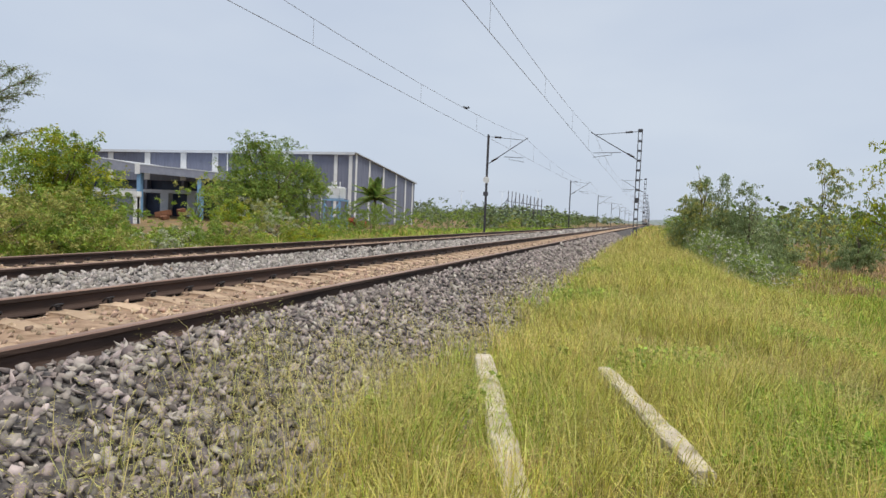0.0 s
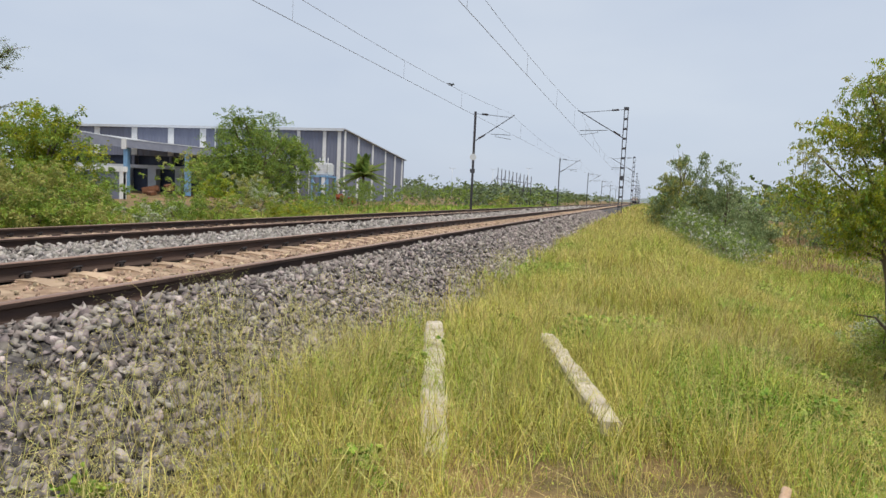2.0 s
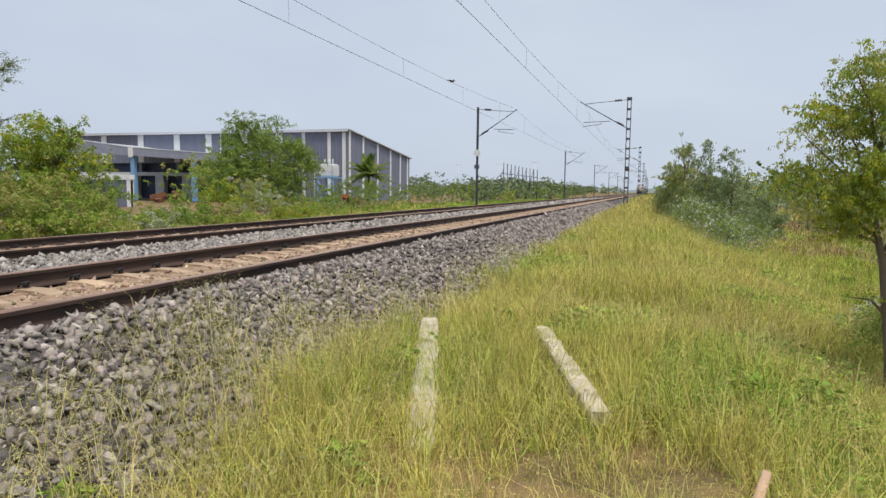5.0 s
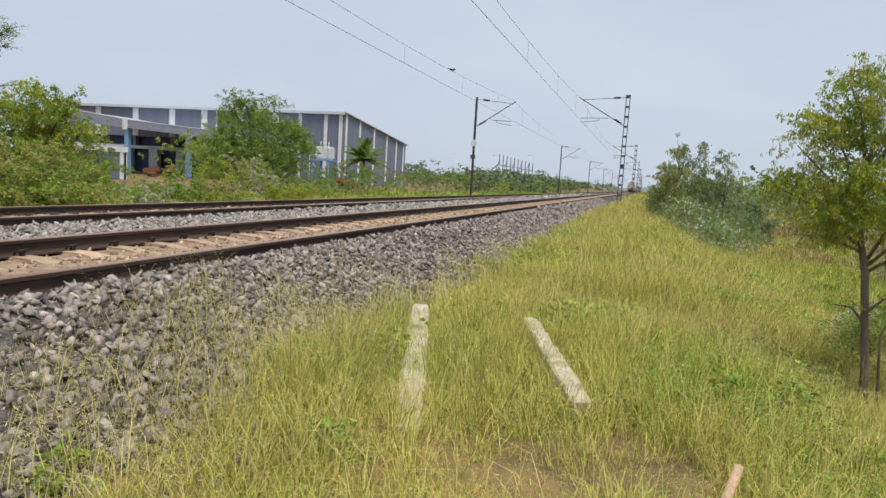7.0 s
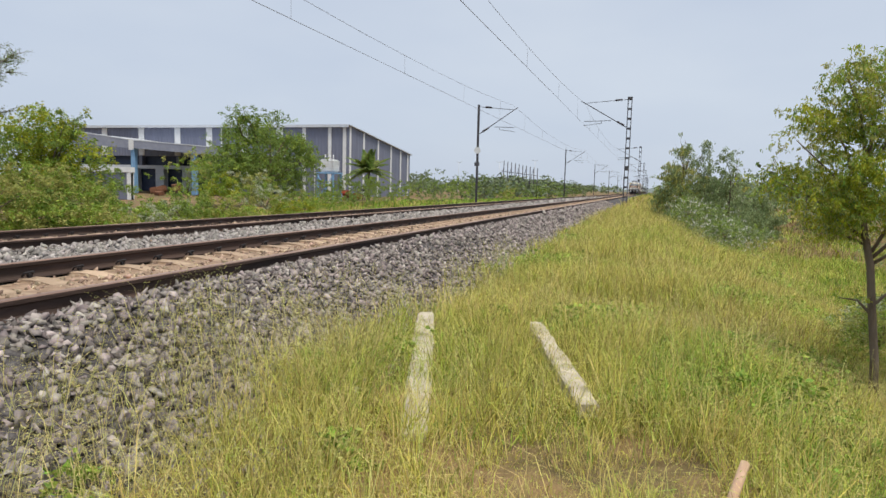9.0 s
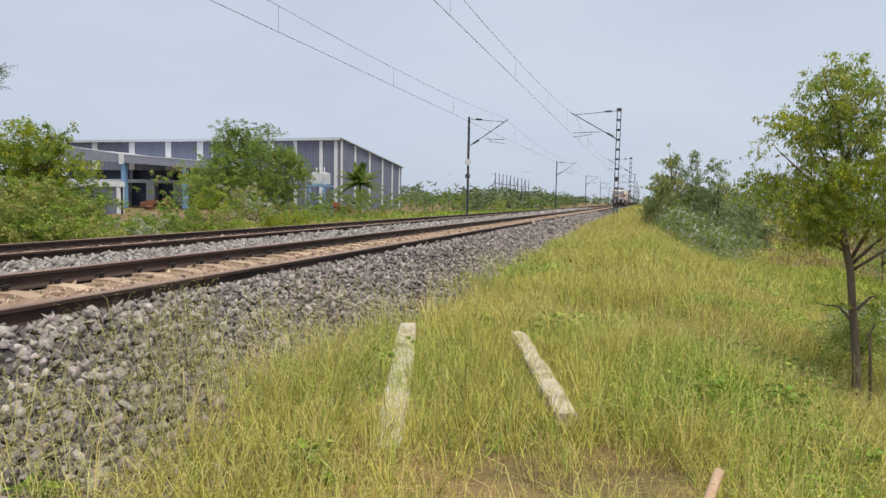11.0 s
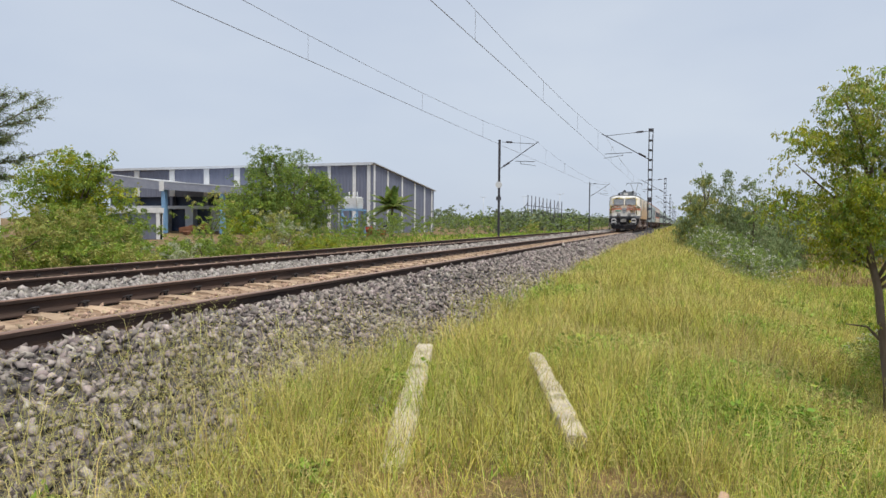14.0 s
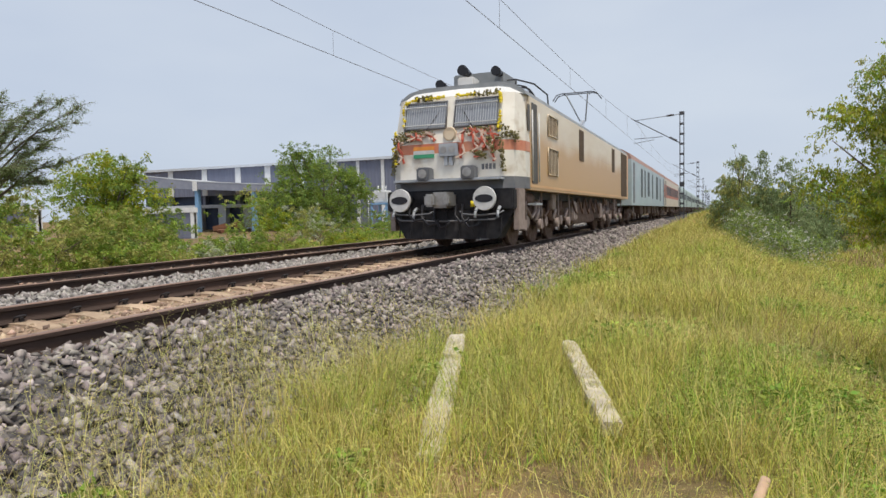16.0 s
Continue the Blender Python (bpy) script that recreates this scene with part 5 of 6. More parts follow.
M["chrome"] = material("worn_bare_steel", (0.30, 0.29, 0.28), 0.4, (0.42, 0.41, 0.40), 8, metal=0.6)
M["coach_blue"] = material("pale_blue_coach_paint", (0.36, 0.44, 0.47), 0.4, (0.43, 0.50, 0.53), 1.4, stretch=(1, .3, 1.5))
def faded_side():
    """Cream paint stained tan with brake dust towards the sill, the edge of the stain soft and uneven."""
    m = material("dust_stained_cream_paint", (0.68, 0.58, 0.45), 0.42, (0.76, 0.68, 0.56), 1.3, stretch=(1, 0.4, 1.5))
    n, l = m.node_tree.nodes, m.node_tree.links
    b = n["Principled BSDF"]
    top = b.inputs["Base Color"].links[0].from_socket
    tc = n.new("ShaderNodeTexCoord"); sep = n.new("ShaderNodeSeparateXYZ"); l.new(tc.outputs["Object"], sep.inputs[0])
    tex = n.new("ShaderNodeTexNoise"); tex.inputs["Scale"].default_value = 0.8; tex.inputs["Detail"].default_value = 5; l.new(tc.outputs["Object"], tex.inputs["Vector"])
    ad = n.new("ShaderNodeMath"); ad.operation = 'MULTIPLY_ADD'; ad.inputs[1].default_value = 0.7; l.new(tex.outputs[0], ad.inputs[0]); l.new(sep.outputs[2], ad.inputs[2])
    mr = n.new("ShaderNodeMapRange"); mr.interpolation_type = 'SMOOTHSTEP'; mr.inputs[1].default_value, mr.inputs[2].default_value = 2.6, 3.25
    l.new(ad.outputs[0], mr.inputs[0])
    mx = n.new("ShaderNodeMix"); mx.data_type = 'RGBA'
    mx.inputs[6].default_value = (0.54, 0.345, 0.175, 1); l.new(mr.outputs[0], mx.inputs[0]); l.new(top, mx.inputs[7]); l.new(mx.outputs[2], b.inputs["Base Color"])
    return m
M["faded_side"] = faded_side()
M["coach_cream"] = material("dusty_cream_coach_paint", (0.55, 0.47, 0.37), 0.4, (0.62, 0.55, 0.45), 1.4, stretch=(1, .3, 1.5))
M["coach_green"] = material("pale_green_grey_coach_paint", (0.33, 0.42, 0.40), 0.4, (0.40, 0.48, 0.45), 1.4, stretch=(1, .3, 1.5))
M["coach_red"] = material("red_coach_band", (0.42, 0.11, 0.06), 0.45, (0.50, 0.17, 0.10), 2)
M["coach_roof"] = material("red_brown_coach_roof", (0.30, 0.17, 0.14), 0.6, (0.38, 0.25, 0.21), 2)
M["coach_glass"] = material("tinted_coach_glass", (0.04, 0.05, 0.055), 0.45, spec=0.2)
# dark paint that carries the shade of the cab's door and window openings
M["door_dark"] = material("shaded_cab_door_paint", (0.085, 0.08, 0.075), 0.6, (0.13, 0.12, 0.11), 5)

def shell(ring, ys):
    """A closed tube: ring(y) gives the x-z outline at y."""
    bm = bmesh.new()
    rows = [[bm.verts.new((x, y, z)) for x, z in ring(y)] for y in ys]
    n = len(rows[0])
    for a, b in zip(rows, rows[1:]):
        for k in range(n): bm.faces.new((a[k], b[k], b[(k + 1) % n], a[(k + 1) % n]))
    bm.faces.new(rows[0]); bm.faces.new(rows[-1][::-1])
    bmesh.ops.recalc_face_normals(bm, faces=bm.faces[:])
    return bm

def wheelset(t, y, r):
    for s in (-1, 1):
        bm = bmesh.new()
        rod(bm, (s * 0.80, y, r), (s * 0.935, y, r), r, n=28); rod(bm, (s * 0.78, y, r), (s * 0.80, y, r), r + 0.03, n=28)
        rod(bm, (s * 0.935, y, r), (s * 0.95, y, r), r * 0.42, n=16)
        part("wheel", bm, M["under"], t, "dust-brown steel wheel")

def bogie(t, y, axles, r, half, loco):
    bm = bmesh.new()
    for s in (-1, 1):
        bx(bm, s * 1.12 - 0.08, s * 1.12 + 0.08, y - half, y + half, r + 0.12, r + 0.36, 0.03)
        for a in axles: bx(bm, s * 1.12 - 0.07, s * 1.12 + 0.07, y + a - 0.5, y + a - 0.42, r - 0.1, r + 0.14); bx(bm, s * 1.12 - 0.07, s * 1.12 + 0.07, y + a + 0.42, y + a + 0.5, r - 0.1, r + 0.14)
    bx(bm, -1.1, 1.1, y - 0.3, y + 0.3, r + 0.1, r + 0.34)
    part("bogie_frame", bm, M["under"], t, "dust-covered brown bogie frame")
    for a in axles:
        wheelset(t, y + a, r)
        for s in (-1, 1):
            bm = bmesh.new(); bx(bm, s * 1.12 - 0.12, s * 1.12 + 0.14, y + a - 0.2, y + a + 0.2, r - 0.18, r + 0.2, 0.05)
            rod(bm, (s * 1.26, y + a, r), (s * 1.31, y + a, r), 0.14, n=14)
            part("axlebox", bm, M["axlebox"], t)
            for d in (-0.32, 0.32):
                bm = bmesh.new()
                for k in range(5): rod(bm, (s * 1.16, y + a + d, r - 0.1 + k * 0.07), (s * 1.16, y + a + d, r - 0.06 + k * 0.07), 0.085, n=10)
                rod(bm, (s * 1.16, y + a + d, r - 0.12), (s * 1.16, y + a + d, r + 0.25), 0.05, n=8)
                part("coil_spring", bm, M["under"], t)
    if loco:
        for s in (-1, 1):
            for d in (-2.45, -0.95, 0.95, 2.45):
                bm = bmesh.new(); rod(bm, (s * 1.3, y + d, r - 0.05), (s * 1.42, y + d, r - 0.05), 0.13, n=14); rod(bm, (s * 1.3, y + d - .16, r + .02), (s * 1.3, y + d + .16, r + .3), .05)
                part("brake_cylinder", bm, M["axlebox"], t, "dusty grey brake cylinder")
                bm = bmesh.new(); rod(bm, (s * 1.36, y + d + .2, r + .75), (s * 1.36, y + d + .26, r - .3), .022, n=6)
                part("sand_pipe", bm, M["axlebox"], t)
            bm = bmesh.new(); rod(bm, (s * 1.24, y - 2.3, r + .56), (s * 1.24, y - 1.5, r + .56), .15, n=14)
            part("air_reservoir", bm, M["under"], t)
            bm = bmesh.new(); bx(bm, s * 1.3 - .06, s * 1.3 + .06, y + .5, y + .95, r + .3, r + .72, .02)
            part("junction_box", bm, M["axlebox"], t)
    for s in (-1, 1):
        for k in range(3 if loco else 1):
            d = (k - 1) * 1.3 if loco else 0
            bm = bmesh.new(); chain(bm, [(s * 1.2, y + d - 0.5, r + 0.45), (s * 1.3, y + d - 0.2, r + 0.1), (s * 1.3, y + d + 0.15, r + 0.25), (s * 1.2, y + d + 0.5, r + 0.5)], 0.045, 6)
            rod(bm, (s * 1.22, y + d + 0.62, r + 0.02), (s * 1.22, y + d + 0.62, r + 0.62), 0.09, n=10)
            part("damper", bm, M["axlebox"] if k == 0 else M["under"], t)

def pantograph(t, y, raised):
    z0 = 3.78
    for s in (-1, 1):
        bm = bmesh.new()
        for q in (-0.5, 0.5):
            for k in range(4): rod(bm, (s * 0.6, y + q, z0 - 0.1 + k * 0.06), (s * 0.6, y + q, z0 - 0.07 + k * 0.06), 0.08, n=10)
        part("insulator", bm, M["cloth_red"], t)
    bm = bmesh.new()
    for s in (-1, 1): rod(bm, (s * 0.6, y - 0.8, z0 + 0.15), (s * 0.6, y + 0.8, z0 + 0.15), 0.035)
    for q in (-0.8, 0.8): rod(bm, (-0.6, y + q, z0 + 0.15), (0.6, y + q, z0 + 0.15), 0.035)
    part("base_frame", bm, M["horn"], t)
    top = 5.80 if raised else z0 + 0.35
    knee = (y + 1.0, (z0 + top) * 0.5) if raised else (y + 1.5, z0 + 0.28)
    bm = bmesh.new()
    rod(bm, (0, y - 0.5, z0 + 0.17), (0, knee[0], knee[1]), 0.06)
    for s in (-1, 1): rod(bm, (s * 0.12, knee[0], knee[1]), (s * 0.45, y - 0.3, top - 0.06), 0.03)
    rod(bm, (0.2, y - 0.6, z0 + 0.17), (0.1, knee[0] - .1, knee[1] - .05), 0.018)
    part("arm", bm, M["mesh_grey"], t)
    bm = bmesh.new()
    for q in (-0.17, 0.17):
        chain(bm, [(-1.0, y - 0.3 + q, top - 0.28), (-0.85, y - 0.3 + q, top - 0.06), (-0.65, y - 0.3 + q, top), (0.65, y - 0.3 + q, top), (0.85, y - 0.3 + q, top - 0.06), (1.0, y - 0.3 + q, top - 0.28)], 0.021, 6)
    for s in (-.5, .5): rod(bm, (s, y - 0.5, top - 0.04), (s, y - 0.1, top - 0.04), 0.02)
    part("collector_head", bm, M["horn"], t)

def locomotive():
    t = thing("electric_locomotive", XC1, 12.83, RZ1, "cream electric locomotive with a red-orange band, hung with flower garlands", "locomotive")
    L = 20.2
    F = 0.55
    # body: lower tan, upper cream, roof
    def side_ring(z0, z1):
        def ring(y):
            c = max(0.0, 1.0 - (y - F) / 0.95) if y < 5 else 0.0
            w = 1.56 - 0.26 * c
            return [(-w, z0), (w, z0), (w, z1), (-w, z1)]
        return ring
    ys = [1.55, 6, 12, L - 0.9]
    part("lower_side_panel", shell(side_ring(1.30, 2.62), ys), M["faded_side"], t, "tan road-dusted lower body side")
    part("upper_side_panel", shell(side_ring(2.622, 3.40), ys), M["faded_side"], t)
    def roof_ring(y):
        return [(-1.56, 3.402), (1.56, 3.402), (1.50, 3.52), (1.28, 3.66), (0.9, 3.74), (-0.9, 3.74), (-1.28, 3.66), (-1.50, 3.52)]
    part("roof", shell(roof_ring, [1.3, 6, 12, L - 0.6]), M["roof_grey"], t)
    part("rear_cab", shell(side_ring(1.30, 3.40), [L - 0.898, L - 0.4]), M["tan"], t)
    part("waist_line", bx(box(1.561, 1.568, 1.6, L - 0.9, 1.36, 1.42), -1.568, -1.561, 1.6, L - 0.9, 1.36, 1.42), M["tan"], t)
    # cab: bands that lean back above the waist and round in at the corners
    def cab(z0, z1):
        bm = bmesh.new()
        rows = []
        for z in (z0, z1):
            lean = F + 0.27 * max(0, z - 2.36)
            w = 1.56 - 0.05 * max(0, z - 2.36)
            rows.append([bm.verts.new(p) for p in ((-w, 1.548, z), (-w, lean + 0.62, z), (-w + 0.13, lean + 0.2, z), (-w + 0.34, lean + 0.03, z), (0, lean, z), (w - 0.34, lean + 0.03, z), (w - 0.13, lean + 0.2, z), (w, lean + 0.62, z), (w, 1.548, z))])
        a, b = rows
        n = len(a)
        for k in range(n): bm.faces.new((a[k], a[(k + 1) % n], b[(k + 1) % n], b[k]))
        bm.faces.new(a[::-1]); bm.faces.new(b)
        bmesh.ops.recalc_face_normals(bm, faces=bm.faces[:])
        return bm
    part("cab_skirt", cab(1.32, 1.575), M["grey_skirt"], t)
    part("cab_lower", cab(1.577, 2.14), M["cream"], t)
    part("cab_band", cab(2.142, 2.36), M["orange_band"], t, "faded red-orange band round the nose")
    part("cab_upper", cab(2.362, 3.42), M["cream"], t)
    bm = bmesh.new()
    ring0 = [(-1.5, 1.55), (-1.5, 1.3), (-1.2, 0.92), (0, 0.85), (1.2, 0.92), (1.5, 1.3), (1.5, 1.55)]
    a = [bm.verts.new((x, y, 3.422)) for x, y in ring0]; b = [bm.verts.new((x * 0.9, y + 0.22, 3.58)) for x, y in ring0]; c = [bm.verts.new((x * 0.62, y + 0.6, 3.70)) for x, y in ring0]
    for p, q in ((a, b), (b, c)):
        for k in range(len(p)): bm.faces.new((p[k], p[(k + 1) % 7], q[(k + 1) % 7], q[k]))
    bm.faces.new(a[::-1]); bm.faces.new(c)
    bmesh.ops.recalc_face_normals(bm, faces=bm.faces[:])
    part("cab_roof", bm, M["roof_white"], t, smooth=False)
    # windscreens with bars
    def face_y(z): return F + 0.27 * max(0, z - 2.36)
    for s in (-1, 1):
        x0, x1 = (0.10, 1.10)
        z0, z1 = 2.70, 3.30
        def P(x, z, out): return (s * x, face_y(z) + (0.03 if x > 1.15 else 0) - out, z)
        bm = bmesh.new(); bm.faces.new([bm.verts.new(P(x, z, 0.012)) for x, z in ((x0, z0), (x1, z0), (x1, z1), (x0, z1))])
        w = part("windscreen", bm, M["glass"], t, "dark windscreen behind a barred guard")
        bm = bmesh.new(); chain(bm, [P(x0, z0, .03), P(x1, z0, .03), P(x1, z1, .03), P(x0, z1, .03), P(x0, z0, .03)], 0.028, 6)
        part("screen_frame", bm, M["grey_skirt"], w)
        for k in range(17):
            x = x0 + 0.04 + (x1 - x0 - 0.08) * k / 16
            bm = bmesh.new(); rod(bm, P(x, z0 + .02, .06), P(x, z1 - .02, .06), 0.0085, n=5)
            part("guard_bar", bm, M["mesh_grey"], w)
        for z in (z0 + .08, z1 - .1):
            bm = bmesh.new(); rod(bm, P(x0, z, .07), P(x1, z, .07), 0.013, n=5); part("guard_rail", bm, M["buffer_white"], w)
        bm = bmesh.new(); rod(bm, P(0.55, 2.66, .05), P(0.3, 3.05, .04), 0.012); part("wiper", bm, M["horn"], w)
    bm = bmesh.new(); bx(bm, -0.78, -0.62, 0.70, 0.72, 2.73, 2.92); part("windscreen_notice", bm, M["white"], t, "white notice behind the glass")
    # lamps, emblem, flag, plates
    bm = bmesh.new(); rod(bm, (0.02, F + .08, 2.56), (0.02, F - 0.02, 2.54), 0.15, n=24); rod(bm, (0.02, F - .02, 2.54), (0.02, F - .035, 2.54), 0.12, n=24)
    part("round_badge", bm, M["cream_side"], t, "round cream badge with a raised rim")
    h = part("headlight_box", box(-0.22, 0.22, F - 0.09, F - 0.002, 2.05, 2.34, 0.02), M["mesh_grey"], t)
    for x in (-0.1, 0.1):
        bm = bmesh.new(); rod(bm, (x, F - 0.10, 2.2), (x, F - 0.085, 2.2), 0.075, n=18); part("lens", bm, M["chrome"], h)
    part("headlight_bracket", bx(box(-0.1, -0.02, F - 0.06, F - 0.002, 1.86, 2.045), 0.02, 0.1, F - .06, F - .002, 1.86, 2.045), M["mesh_grey"], t)
    for k, m in enumerate(("saffron", "buffer_white", "flag_green")):
        part("flag_stripe", box(-0.86, -0.36, F + 0.01 - 0.03, F + 0.015, 2.30 - 0.085 * k - 0.083, 2.30 - 0.085 * k), M[m], t)
    for x in (-0.52, 0.52):
        lb = part("marker_lamp_box", box(x - 0.15, x + 0.15, F - 0.32, F - 0.002, 1.52, 1.82, 0.03), M["grey_skirt"], t)
        bm = bmesh.new(); rod(bm, (x, F - 0.335, 1.68), (x, F - 0.32, 1.68), 0.10, n=18); part("lens", bm, M["chrome"], lb)
    for k in range(5): part("number_bar", box(0.66 + 0.085 * k, 0.72 + 0.085 * k, F - 0.012 + .03, F + .035, 1.74, 1.86), M["grey_skirt"], t)
    part("front_step", box(-1.25, 1.25, F - 0.28, F + 0.1, 1.50, 1.555, 0.01), M["mesh_grey"], t)
    # buffer beam, buffers, coupler, hoses, pilot
    part("buffer_beam", box(-1.5, 1.5, F - 0.12, F + 0.5, 0.86, 1.315, 0.03), M["black"], t)
    for s in (-1, 1):
        bm = bmesh.new(); rod(bm, (s * .978, F - .1, 1.1), (s * .978, 0.2, 1.1), 0.15, n=18); rod(bm, (s * .978, 0.22, 1.1), (s * .978, 0.06, 1.1), 0.105, n=18)
        b = part("buffer", bm, M["black"], t)
        bm = bmesh.new(); rod(bm, (s * .978, 0.06, 1.1), (s * .978, 0.0, 1.1), 0.255, 0.245, n=32); part("buffer_head", bm, M["buffer_white"], b, "white painted buffer head")
        bm = bmesh.new(); v = [bm.verts.new((s * .978 + .2 * math.cos(a) * 1.0, -0.006, 1.1 + .085 * math.sin(a))) for a in [2 * math.pi * k / 20 for k in range(20)]]; bm.faces.new(v[::-1]); part("wear_mark", bm, M["horn"], b)
    bm = bmesh.new(); bx(bm, -0.2, 0.2, -0.08, 0.45, 0.92, 1.26, 0.05); bx(bm, -0.3, -0.08, -0.22, 0.0, 0.95, 1.22, 0.04); bx(bm, 0.12, 0.26, -0.18, 0.02, 0.98, 1.2, 0.03)
    part("coupler", bm, M["chrome"], t, "worn steel coupler")
    for x0, x1, d in ((-0.6, -0.15, 0.45), (0.35, 0.8, 0.5), (0.2, 0.55, 0.4), (-0.9, -0.5, 0.35), (-0.3, 0.1, 0.5)):
        bm = bmesh.new(); chain(bm, [(x0, F - .15, 1.0), (x0 + .03, F - .3, 1.0 - d * .6), ((x0 + x1) / 2, F - .38, 1.0 - d), (x1 - .05, F - .34, 1.0 - d * .92), (x1, F - .3, 1.0 - d * .75)], 0.026, 6)
        part("brake_hose", bm, M["horn"], t)
    for x0, x1, z in ((-1.3, -0.3, .80), (0.3, 1.3, .78), (-1.2, 1.2, .66)):
        bm = bmesh.new(); chain(bm, [(x0, F - .2, z + .06), (x0 + .1, F - .26, z), ((x0 + x1) / 2, F - .3, z - .03), (x1 - .1, F - .26, z), (x1, F - .2, z + .06)], .02, 6)
        part("front_pipe", bm, M["grey_skirt"], t)
    for x in (-1.25, -.75, .7, 1.2):
        bm = bmesh.new(); rod(bm, (x, F - .16, .92), (x, F - .3, .84), .035, n=8); rod(bm, (x, F - .3, .84), (x, F - .34, .7), .028, n=8)
        part("hose_cock", bm, M["mesh_grey"], t)
    for x in (0.62,):
        bm = bmesh.new(); rod(bm, (x, F - .25, .93), (x, F - .25, 1.06), .05); part("yellow_valve", bm, M["marigold"], t)
    bm = bmesh.new()
    v = [bm.verts.new(p) for p in ((-1.1, F - .05, .24), (0, F - .26, .24), (1.1, F - .05, .24), (1.45, F + .05, .855), (0, F - .16, .855), (-1.45, F + .05, .855), (-1.1, F + .5, .24), (1.1, F + .5, .24), (1.4, F + .55, .855), (-1.4, F + .55, .855))]
    for q in ((0, 1, 4, 5), (1, 2, 3, 4), (2, 7, 8, 3), (6, 0, 5, 9), (7, 6, 9, 8), (0, 6, 7, 2, 1), (5, 4, 3, 8, 9)): bm.faces.new([v[i] for i in q])
    bmesh.ops.recalc_face_normals(bm, faces=bm.faces[:])
    part("pilot_plough", bm, M["black"], t, "black slatted plough under the buffer beam")
    for k in range(9):
        x = -1.2 + 0.3 * k
        bm = bmesh.new(); rod(bm, (x, F - .33 + .17 * abs(x), .28), (x, F - .2 + .14 * abs(x), .84), .016, n=5); part("pilot_bar", bm, M["black"], t)
    for s in (-1, 1):
        part("corner_step", box(s * 1.48 - .06, s * 1.48 + .06, F + .1, F + .62, .42, 1.315, .01), M["axlebox"], t)
    # roof gear
    part("roof_unit", box(-0.45, 0.80, 2.05, 3.3, 3.68, 4.14, .03), M["roof_grey"], t)
    part("roof_unit", box(-0.18, 0.22, 1.6, 2.04, 3.6, 3.98, .03), M["roof_white"], t)
    for x, y, z, r in ((-0.08, 1.95, 4.16, .125), (0.72, 2.0, 4.08, .11), (-0.62, 1.85, 3.86, .11)):
        bm = bmesh.new(); rod(bm, (x, y, z), (x, y - .28, z), r * .75, r, n=18); rod(bm, (x, y, z), (x, y + .25, z - .05), r * .7, n=12)
        part("horn", bm, M["horn"], t, "black horn on the cab roof")
    bm = bmesh.new(); chain(bm, [(1.0, 2.4, 3.7), (1.0, 2.45, 3.98), (1.25, 3.2, 3.98), (1.3, 4.4, 3.9), (1.3, 4.5, 3.6)], 0.02, 6); part("roof_rail", bm, M["horn"], t)
    bm = bmesh.new(); chain(bm, [(0.7, 2.3, 3.7), (.7, 2.35, 3.96), (1.0, 2.45, 3.98)], 0.02, 6); part("roof_rail", bm, M["horn"], t)
    for y in (6.5, 8.2, 10.0, 11.8):
        part("roof_unit", box(-0.8, 0.8, y, y + 1.2, 3.742, 3.95, .03), M["roof_grey"], t)
    pantograph(t, 4.4, False)
    pantograph(t, 15.6, True)
    # cab side doors and windows, intakes
    for s in (-1, 1):
        X = 1.562
        def side(y0, y1, z0, z1, p=0.0, q=0.012): return box(min(s * (X + p), s * (X + q)), max(s * (X + p), s * (X + q)), y0, y1, z0, z1)
        part("cab_window", side(1.37, 1.55, 2.62, 3.2), M["door_dark"], t, "narrow dark cab side window")
        # no recess is modelled; its shade is the dark colour of this thin sheet
        part("cab_door", side(1.72, 2.2, 1.45, 3.28), M["door_dark"], t, "flush cab door painted dark as a shaded recess")
        for y in (1.66, 2.26):
            bm = bmesh.new(); rod(bm, (s * 1.6, y, 1.5), (s * 1.6, y, 3.1), .018); part("handrail", bm, M["buffer_white"], t)
        part("door_step", box(s * 1.56 - .1, s * 1.56 + .1, 1.7, 2.25, .95, 1.0), M["mesh_grey"], t)
        for z0, z1 in ((2.70, 3.2), (1.72, 2.38)):
            p = part("air_intake", side(3.25, 4.35, z0, z1), M["mesh_brown"], t, "brown dusty air intake grille")
            bm = bmesh.new(); xx = s * (X + .02)
            chain(bm, [(xx, 3.25, z0), (xx, 4.35, z0), (xx, 4.35, z1), (xx, 3.25, z1), (xx, 3.25, z0)], .017, 5); part("intake_frame", bm, M["cream_side"], p)
            for k in range(6):
                bm = bmesh.new(); y = 3.4 + .16 * k; rod(bm, (xx, y, z0), (xx, y, z1), .009, n=5); part("slat", bm, M["cream_side"], p)
        for y in (7.4, 14.4):
            part("side_louvre", side(y, y + .75, 2.35, 3.3), M["mesh_brown"], t, "narrow dark side louvre")
        part("end_panel", side(17.2, 19.2, 1.4, 3.35), M["mesh_brown"], t)
        bm = bmesh.new(); rod(bm, (s * 1.5, 1.6, 3.41), (s * 1.5, 19.2, 3.41), .03); part("gutter", bm, M["roof_grey"], t)
        part("nose_band", box(min(s * 1.563, s * 1.57), max(s * 1.563, s * 1.57), 1.2, 1.55, 2.142, 2.36), M["orange_band"], t)
    bogie(t, 4.1, (-1.85, 0, 1.85), .546, 2.7, True)
    bogie(t, 15.9, (-1.85, 0, 1.85), .546, 2.7, True)
    part("underframe", box(-1.3, 1.3, 1.2, 19.4, 1.1, 1.295), M["black"], t)
